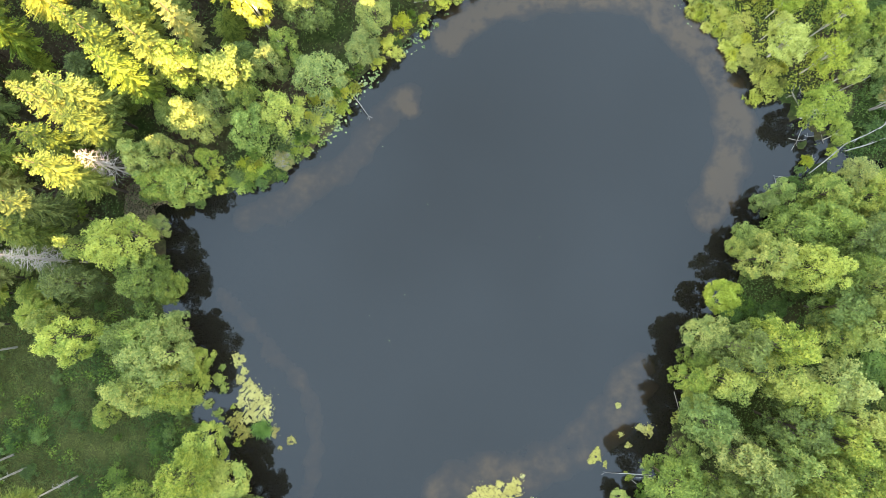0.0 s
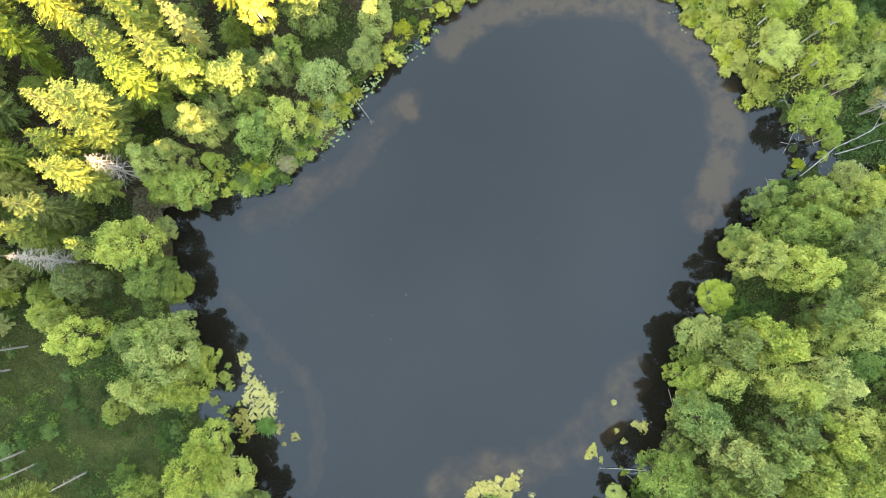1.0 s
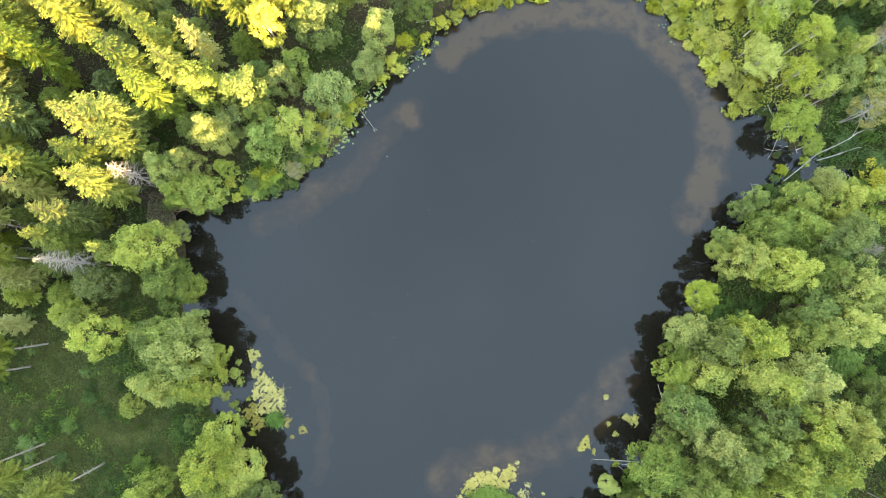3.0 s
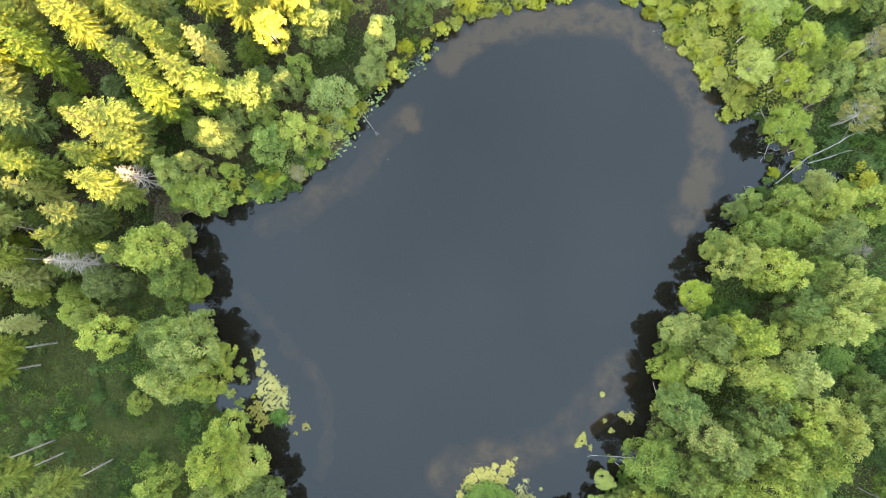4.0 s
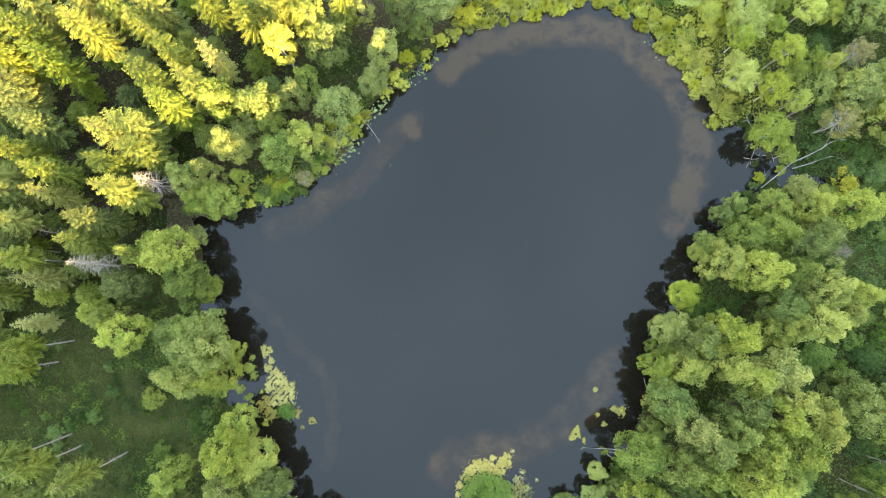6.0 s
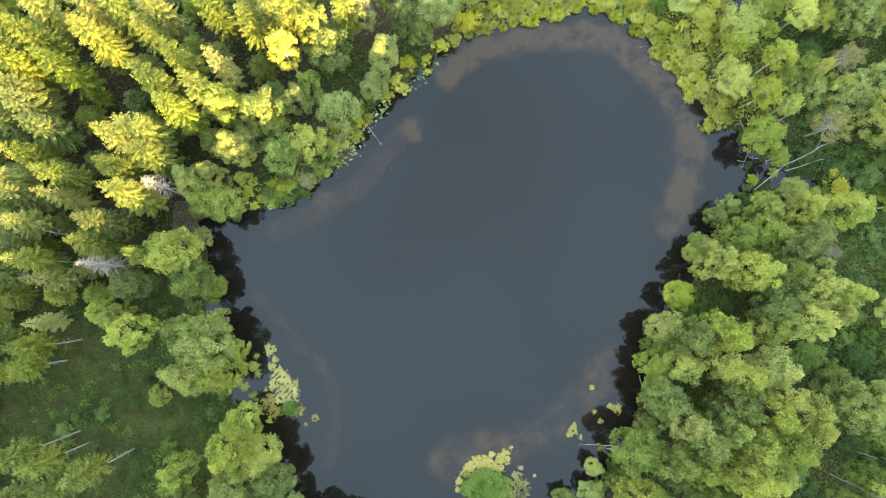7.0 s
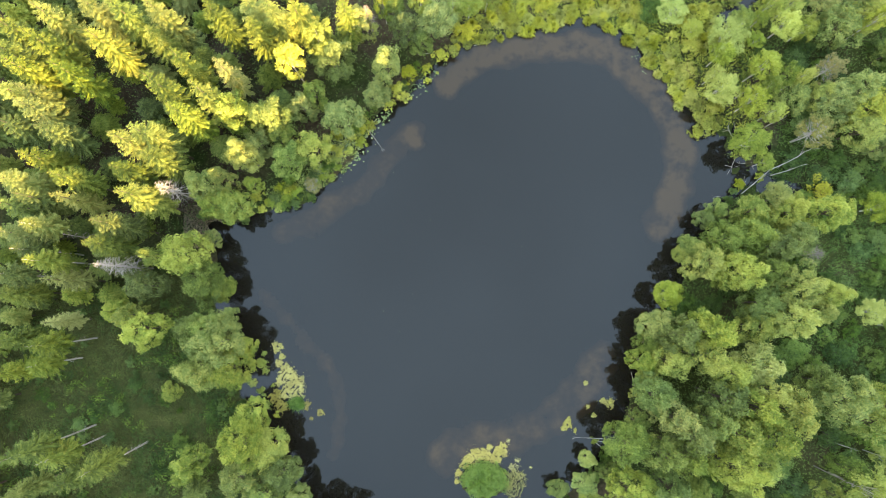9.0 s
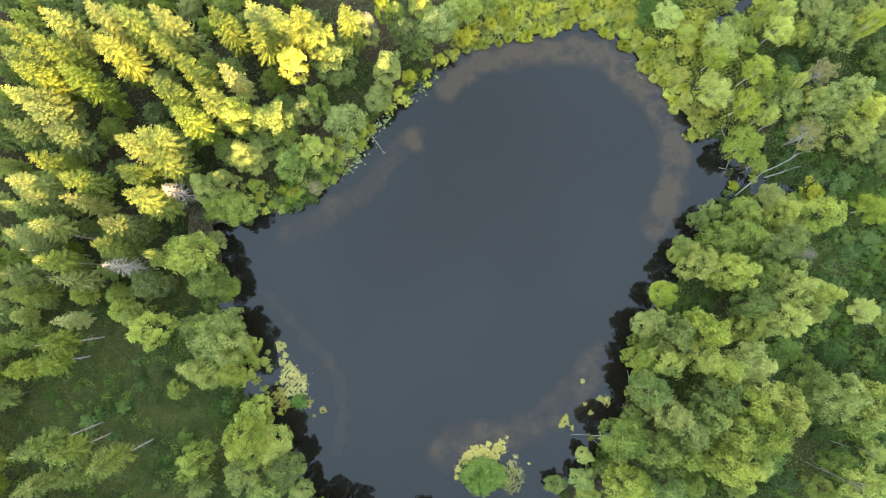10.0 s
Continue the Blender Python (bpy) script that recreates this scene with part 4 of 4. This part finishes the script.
def leaf_mats(name, blobs, mat, label, size=0.065, thick=950):
    """Close mats of small floating leaves with ragged rims, and strays round them."""
    vs = []
    for x0, y0, r0 in blobs:
        n = int(thick * r0 * r0) + 12
        a, q = rng.uniform(0, 2 * math.pi, n), np.sqrt(rng.random(n))
        stray = rng.random(n) < 0.07
        rim = r0 * (1.05 + 0.22 * np.sin(3 * a + x0) + 0.16 * np.sin(7 * a + y0) + 0.12 * np.sin(13 * a)) * np.where(stray, rng.uniform(1.0, 1.8, n), 1)
        x, y = x0 + rim * q * np.cos(a), y0 + rim * q * np.sin(a)
        holes = np.sin(3.1 * x + 2 * np.sin(2.3 * y)) * np.sin(2.7 * y + 2 * np.sin(2.9 * x)) + rng.normal(size=n) * 0.18
        keep = (holes > -0.55) & (ashore(x, y) < 0.5)
        for px, py in zip(x[keep], y[keep]):
            r, t0 = size * rng.uniform(0.55, 1.6), rng.uniform(0, 6.28)
            z = 0.012 + 0.04 * rng.random()
            ring = [(px + r * math.cos(t0 + k * 1.05), py + r * math.sin(t0 + k * 1.05), z + rng.uniform(0, 0.02)) for k in range(5)]
            vs.append((np.array([(px, py, z + 0.008)] + ring), [(0, k, k + 1) for k in range(1, 5)]))
    v, f = joined(vs)
    tagged(link_mesh(name, v.tolist(), f, mat), label, "water plants", kind="stuff")


leaf_mats("floating_leaves", [(-28.7, -14.7, 1.3), (-26.8, -17.4, 1.6), (-28.7, -18.5, 1.1), (-30.1, -13.1, 0.6), (-29.7, -16.4, 0.8), (-27.4, -15.6, 0.9)], PAD_YELLOW, YELLOW)
leaf_mats("floating_leaves", [(-30.4, -10.2, 0.9), (-29.5, -11.9, 0.55)], PAD_YELLOW, YELLOW)
leaf_mats("floating_leaves", [(-29.6, -20.9, 1.2), (-31.0, -19.3, 0.8), (-30.2, -18.4, 0.7)], PAD_YELLOW, YELLOW)
leaf_mats("floating_leaves", [(-24.9, -20.7, 0.7), (-22.4, -22.0, 0.6), (-24.0, -23.1, 0.3)], PAD_YELLOW, YELLOW)
leaf_mats("floating_leaves", [(22.5, -24.2, 0.75), (21.8, -24.9, 0.5), (23.7, -25.4, 0.4), (22.8, -23.2, 0.3)], PAD_YELLOW, YELLOW)
leaf_mats("floating_leaves", [(25.9, -16.9, 0.4), (27.3, -22.7, 0.4), (26.2, -21.1, 0.35), (30.2, -20.6, 0.8), (29.0, -20.1, 0.5)], PAD_YELLOW, YELLOW)
leaf_mats("floating_leaves", [(6.2, -29.5, 1.1), (8.3, -28.3, 0.5), (10.4, -28.8, 1.1), (9.4, -30.3, 0.9), (7.8, -29.8, 0.9), (4.7, -30.3, 0.9), (3.7, -31.3, 0.8), (2.7, -32.8, 0.6), (2.4, -34.3, 0.45)],
          PAD_YELLOW, "rim of yellow floating leaves round the islet")
leaf_mats("floating_leaves", [(13.3, -30.6, 0.5), (11.7, -27.2, 0.4), (15.6, -31.9, 0.3), (12.6, -32.0, 0.8), (13.8, -33.4, 0.7)], PAD_YELLOW, YELLOW, thick=240)
pad_bed("lily_leaves", -19.0, 24.8, 5.5, 2.2, 42, 240, PAD_GREEN, GREEN, 0.12, 7)
pad_bed("lily_leaves", -11.8, 31.8, 3.6, 1.3, 40, 150, PAD_GREEN, GREEN, 0.10, 7)
pad_bed("lily_leaves", -3.5, 39.4, 5.0, 1.6, 45, 130, PAD_GREEN, GREEN, 0.10, 7)
pad_bed("lily_leaves", 38.5, 42.6, 4.0, 1.2, -45, 40, PAD_GREEN, GREEN, 0.07, 4)


def reeds(name, cx, cy, rx, ry, count, tall, mat, label):
    """Bent reed blades on a wet patch."""
    vs = []
    for _ in range(count):
        a, r = rng.uniform(0, 6.28), math.sqrt(rng.random())
        x, y = cx + rx * r * math.cos(a), cy + ry * r * math.sin(a)
        edge = 0.86 + 0.16 * math.sin(3 * a + cx) + 0.10 * math.sin(7 * a + cy)
        x, y = cx + (x - cx) * edge, cy + (y - cy) * edge
        h = tall * rng.uniform(0.5, 1.1) * (1.1 - 0.4 * r) * (0.72 + 0.45 * math.sin(3.1 * x + math.sin(2 * y)) * math.sin(3.3 * y))
        o = rng.normal(size=3) * (1, 1, 0) * 0.28
        s = unit(np.cross(o, (0, 0, 1.0))) * rng.uniform(0.025, 0.06)
        b = np.array([x, y, max(float(looked_up(HEIGHT_MAP, x, y)), -0.3)])
        m, e = b + o * 0.5 + (0, 0, h * 0.8), b + o * 1.7 + (0, 0, h)
        vs.append((np.array([b - s, b + s, m + s, e, m - s]), [(0, 1, 2, 4), (4, 2, 3)]))
    v, f = joined(vs)
    tagged(link_mesh(name, v.tolist(), f, mat), label, "reeds", kind="stuff")


reeds("reed_bed", *ISLET, 4.5, 3.3, 800, 1.5, REED, "dense bright green reeds on a small islet")
reeds("reed_fringe", 12.6, -34.6, 2.6, 2.8, 500, 0.9, LEAF_PALE, "thin pale reeds standing in shallow water")
reeds("reed_fringe", -26.6, -20.4, 1.5, 1.3, 900, 1.0, REED, "small clump of bright green reeds")
for x, y, radius in ((-33.2, -13.1, 1.7), (-32.4, -14.4, 0.9), (-34.7, -16.7, 1.0), (-33.1, -18.0, 1.2), (-32.0, -20.6, 1.1), (-34.0, -9.4, 0.7), (-32.7, -11.3, 0.8), (-30.2, -22.4, 0.8), (-30.9, -17.0, 0.5)):
    bog_bush(x, y, rng.uniform(0.9, 1.6), radius)


# ---- dead and bare trees ----
def dead_tree(x, y, height, radius, count, droop=0.35, low=0.3, thick=0.14, wood=None, lean=(0, 0), label="", twigs=3):
    trunk = bare_shape(height, radius, low, count, thick, droop, twigs, wood)
    thing("dead_tree", x, y, seat(x, y), [trunk], 1, 1,
          label=label or "dead bleached tree trunk without bark or leaves", category="tree", lean=lean)


dead_tree(-44.6, 16.7, 18.5, 2.7, 80, low=0.45, thick=0.18, wood=DEAD_SPRUCE, label="dead grey spruce with bare drooping boughs")
dead_tree(-53.4, 4.3, 19.0, 2.7, 130, thick=0.18, wood=DEAD_SPRUCE, label="dead grey spruce with bare drooping boughs")
dead_tree(-13.0, 47.8, 13, 1.9, 90, wood=DEAD_TWIGS, label="half-dead spruce with brown bare boughs")


high_spruce(-62.8, -23.9, 24.5, 2.7)
high_spruce(-61.0, -25.8, 19.0, 2.8)
high_spruce(-53.4, -27.0, 21.0, 2.9)
dead_tree(-74.8, -13.9, 6.0, 0.4, 4, low=0.5, thick=0.1)
for x, y, h in ((-72.2, 9.8, 7.5), (-73.2, 7.6, 6.5), (-71.2, -1.3, 5.5), (-75.2, -4.4, 6.0), (-66.5, 3.4, 7.0)):
    dead_tree(x, y, h, 0.5, 5, low=0.5, thick=0.13)
dead_tree(-62.0, 9.5, 13.0, 1.2, 22, wood=DEAD_TWIGS)
dead_tree(60.5, 30.4, 7.2, 0.5, 4, low=0.6, thick=0.13)
dead_tree(55.0, 35.8, 6.3, 0.5, 4, low=0.6, thick=0.13)
dead_tree(65.0, 27.6, 5.4, 0.5, 4, low=0.6, thick=0.13)
dead_tree(70.4, -27.5, 6.2, 0.5, 4, low=0.6, thick=0.15)
dead_tree(66.5, -31.6, 13.0, 0.7, 8, low=0.6, thick=0.12)
dead_tree(64.5, 6.2, 9.0, 2.0, 46, -0.3, 0.55, wood=DEAD_TWIGS, label="small dead tree with a fan of grey twigs")


def sparse_tree(x, y, height, radius):
    """A dying tree: grey limbs that show through thin pale leaves."""
    trunk = bare_shape(height * 0.95, radius, 0.5, 60, 0.15, -0.45, 4)
    crown = broadleaf_shape(LEAF_PALE, BARK, radius, height, 0.5, 34, 50, 0.16, 0.5, 2)[1]
    thing("dying_tree", x, y, seat(x, y), [trunk, crown], 1, 1,
          label="dying tree with grey limbs and thin pale leaves", category="tree")


sparse_tree(68.3, 38.9, 10, 2.7)
sparse_tree(65.2, 27.5, 10.5, 3.2)
sparse_tree(-24.0, 19.5, 2.0, 1.6)


def fallen(name, points, radii, label, twigs=6, twig=1.0):
    v, f = tube(points, radii, 7)
    v, f = list(v), list(f)
    ahead = np.array(points[-1]) - np.array(points[-2])
    for _ in range(twigs):
        k = int(rng.integers(len(points) * 7 // 2, len(points) * 7))
        d = unit(ahead + rng.normal(size=3) * 0.9) * rng.uniform(0.6, 1.6) * twig
        limb(v, f, k, [v[k] + d * 0.6, v[k] + d + (0, 0, 0.1)], [0.03, 0.01])
    tagged(link_mesh(name, np.array(v).tolist(), f, DEAD_WOOD), label, "log")


fallen("leaning_trunk", [(55.6, 17.8, 0.1), (57.3, 19.4, 1.2), (59.8, 21.8, 2.4), (62.5, 23.0, 3.3), (64.4, 24.1, 4.0), (65.0, 25.8, 4.8)],
       [0.09, 0.09, 0.08, 0.07, 0.05, 0.02], "pale birch trunk leaning low over the swamp")
fallen("leaning_trunk", [(63.9, 23.7, 3.8), (65.2, 24.7, 4.2), (66.2, 25.1, 4.6)], [0.07, 0.05, 0.02], "bare side stem of a leaning trunk", 2)
fallen("leaning_trunk", [(61.1, 21.2, 0.2), (63.4, 21.8, 1.6), (65.6, 22.6, 2.6)], [0.10, 0.08, 0.04], "broken pale trunk leaning over the swamp")
fallen("fallen_branch", [(-13.8, 29.9, 0.3), (-12.5, 28.1, 1.0), (-11.2, 26.2, 1.8)], [0.07, 0.05, 0.02], "bare white branch reaching out over the water", 9, 0.6)
for k in range(24):
    x, y = rng.uniform(49, 63), rng.uniform(16, 38)
    if -1.5 < ashore(x, y) < 4:
        a, ln = rng.uniform(0, 6.28), rng.uniform(0.8, 2.2)
        z = max(seat(x, y), 0) + 0.1
        fallen("fallen_branch", [(x, y, z), (x + ln * math.cos(a), y + ln * math.sin(a), z + rng.uniform(0, 0.6))], [0.05, 0.02],
               "bare grey branch lying in the swamp", 2)
fallen("fallen_branch", [(-4.5, 44.5, 0.35), (-1.6, 44.9, 0.30)], [0.09, 0.05], "white branch lying at the water's edge", 1)
fallen("fallen_branch", [(6.0, 46.3, 0.10), (8.2, 46.8, 0.16)], [0.06, 0.03], "white branch lying at the water's edge", 3)
bog_bush(27.3, -27.2, 0.9, 1.0)
bog_bush(34.3, -18.5, 1.6, 1.1)
fallen("fallen_branch", [(30.4, -26.9, 0.5), (27.4, -26.7, 0.35), (23.8, -26.6, 0.12)], [0.06, 0.05, 0.02], "bare branch reaching over the water", 2, 0.5)
fallen("fallen_branch", [(30.3, -27.2, 0.5), (28.0, -27.3, 0.3)], [0.05, 0.02], "bare branch reaching over the water", 1, 0.5)
fallen("fallen_branch", [(27.6, -27.6, 0.3), (28.6, -28.4, 0.12)], [0.06, 0.03], "bare branch reaching over the water", 0)
fallen("fallen_branch", [(34.2, -14.9, 0.1), (34.8, -17.7, 0.5)], [0.05, 0.03], "pale thin stem lying at the shore", 1, 0.5)
fallen("fallen_branch", [(31.5, -32.9, 0.1), (31.8, -34.5, 0.3)], [0.05, 0.03], "pale thin stem lying at the shore", 1, 0.5)
bog_bush(55.4, 19.2, 1.1, 0.8)
bog_bush(58.7, 20.9, 1.8, 1.0)
bog_bush(60.4, 22.7, 2.0, 1.1)
fallen("fallen_branch", [(35.5, 50.0, 0.25), (37.5, 51.5, 0.35)], [0.07, 0.04], "white branch lying among sedge", 1)


for x, y in ((-5.7, -0.6), (-11.0, -3.7), (-2.3, 13.1), (-8.0, -7.4), (-9.2, 22.0), (14.6, 8.1)):
    ring = [(0.075 * math.cos(k * 0.8), 0.06 * math.sin(k * 0.8), 0.02) for k in range(8)]
    leaf = link_mesh("floating_leaf", [(0, 0, 0.03)] + ring, [(0, k, k % 8 + 1) for k in range(1, 9)], PAD_GREEN)
    leaf.matrix_world = pose(x, y, 0, 0, 0, 40 * x)
    tagged(leaf, "single pale leaf floating on open water", "leaf", "drifting leaves")
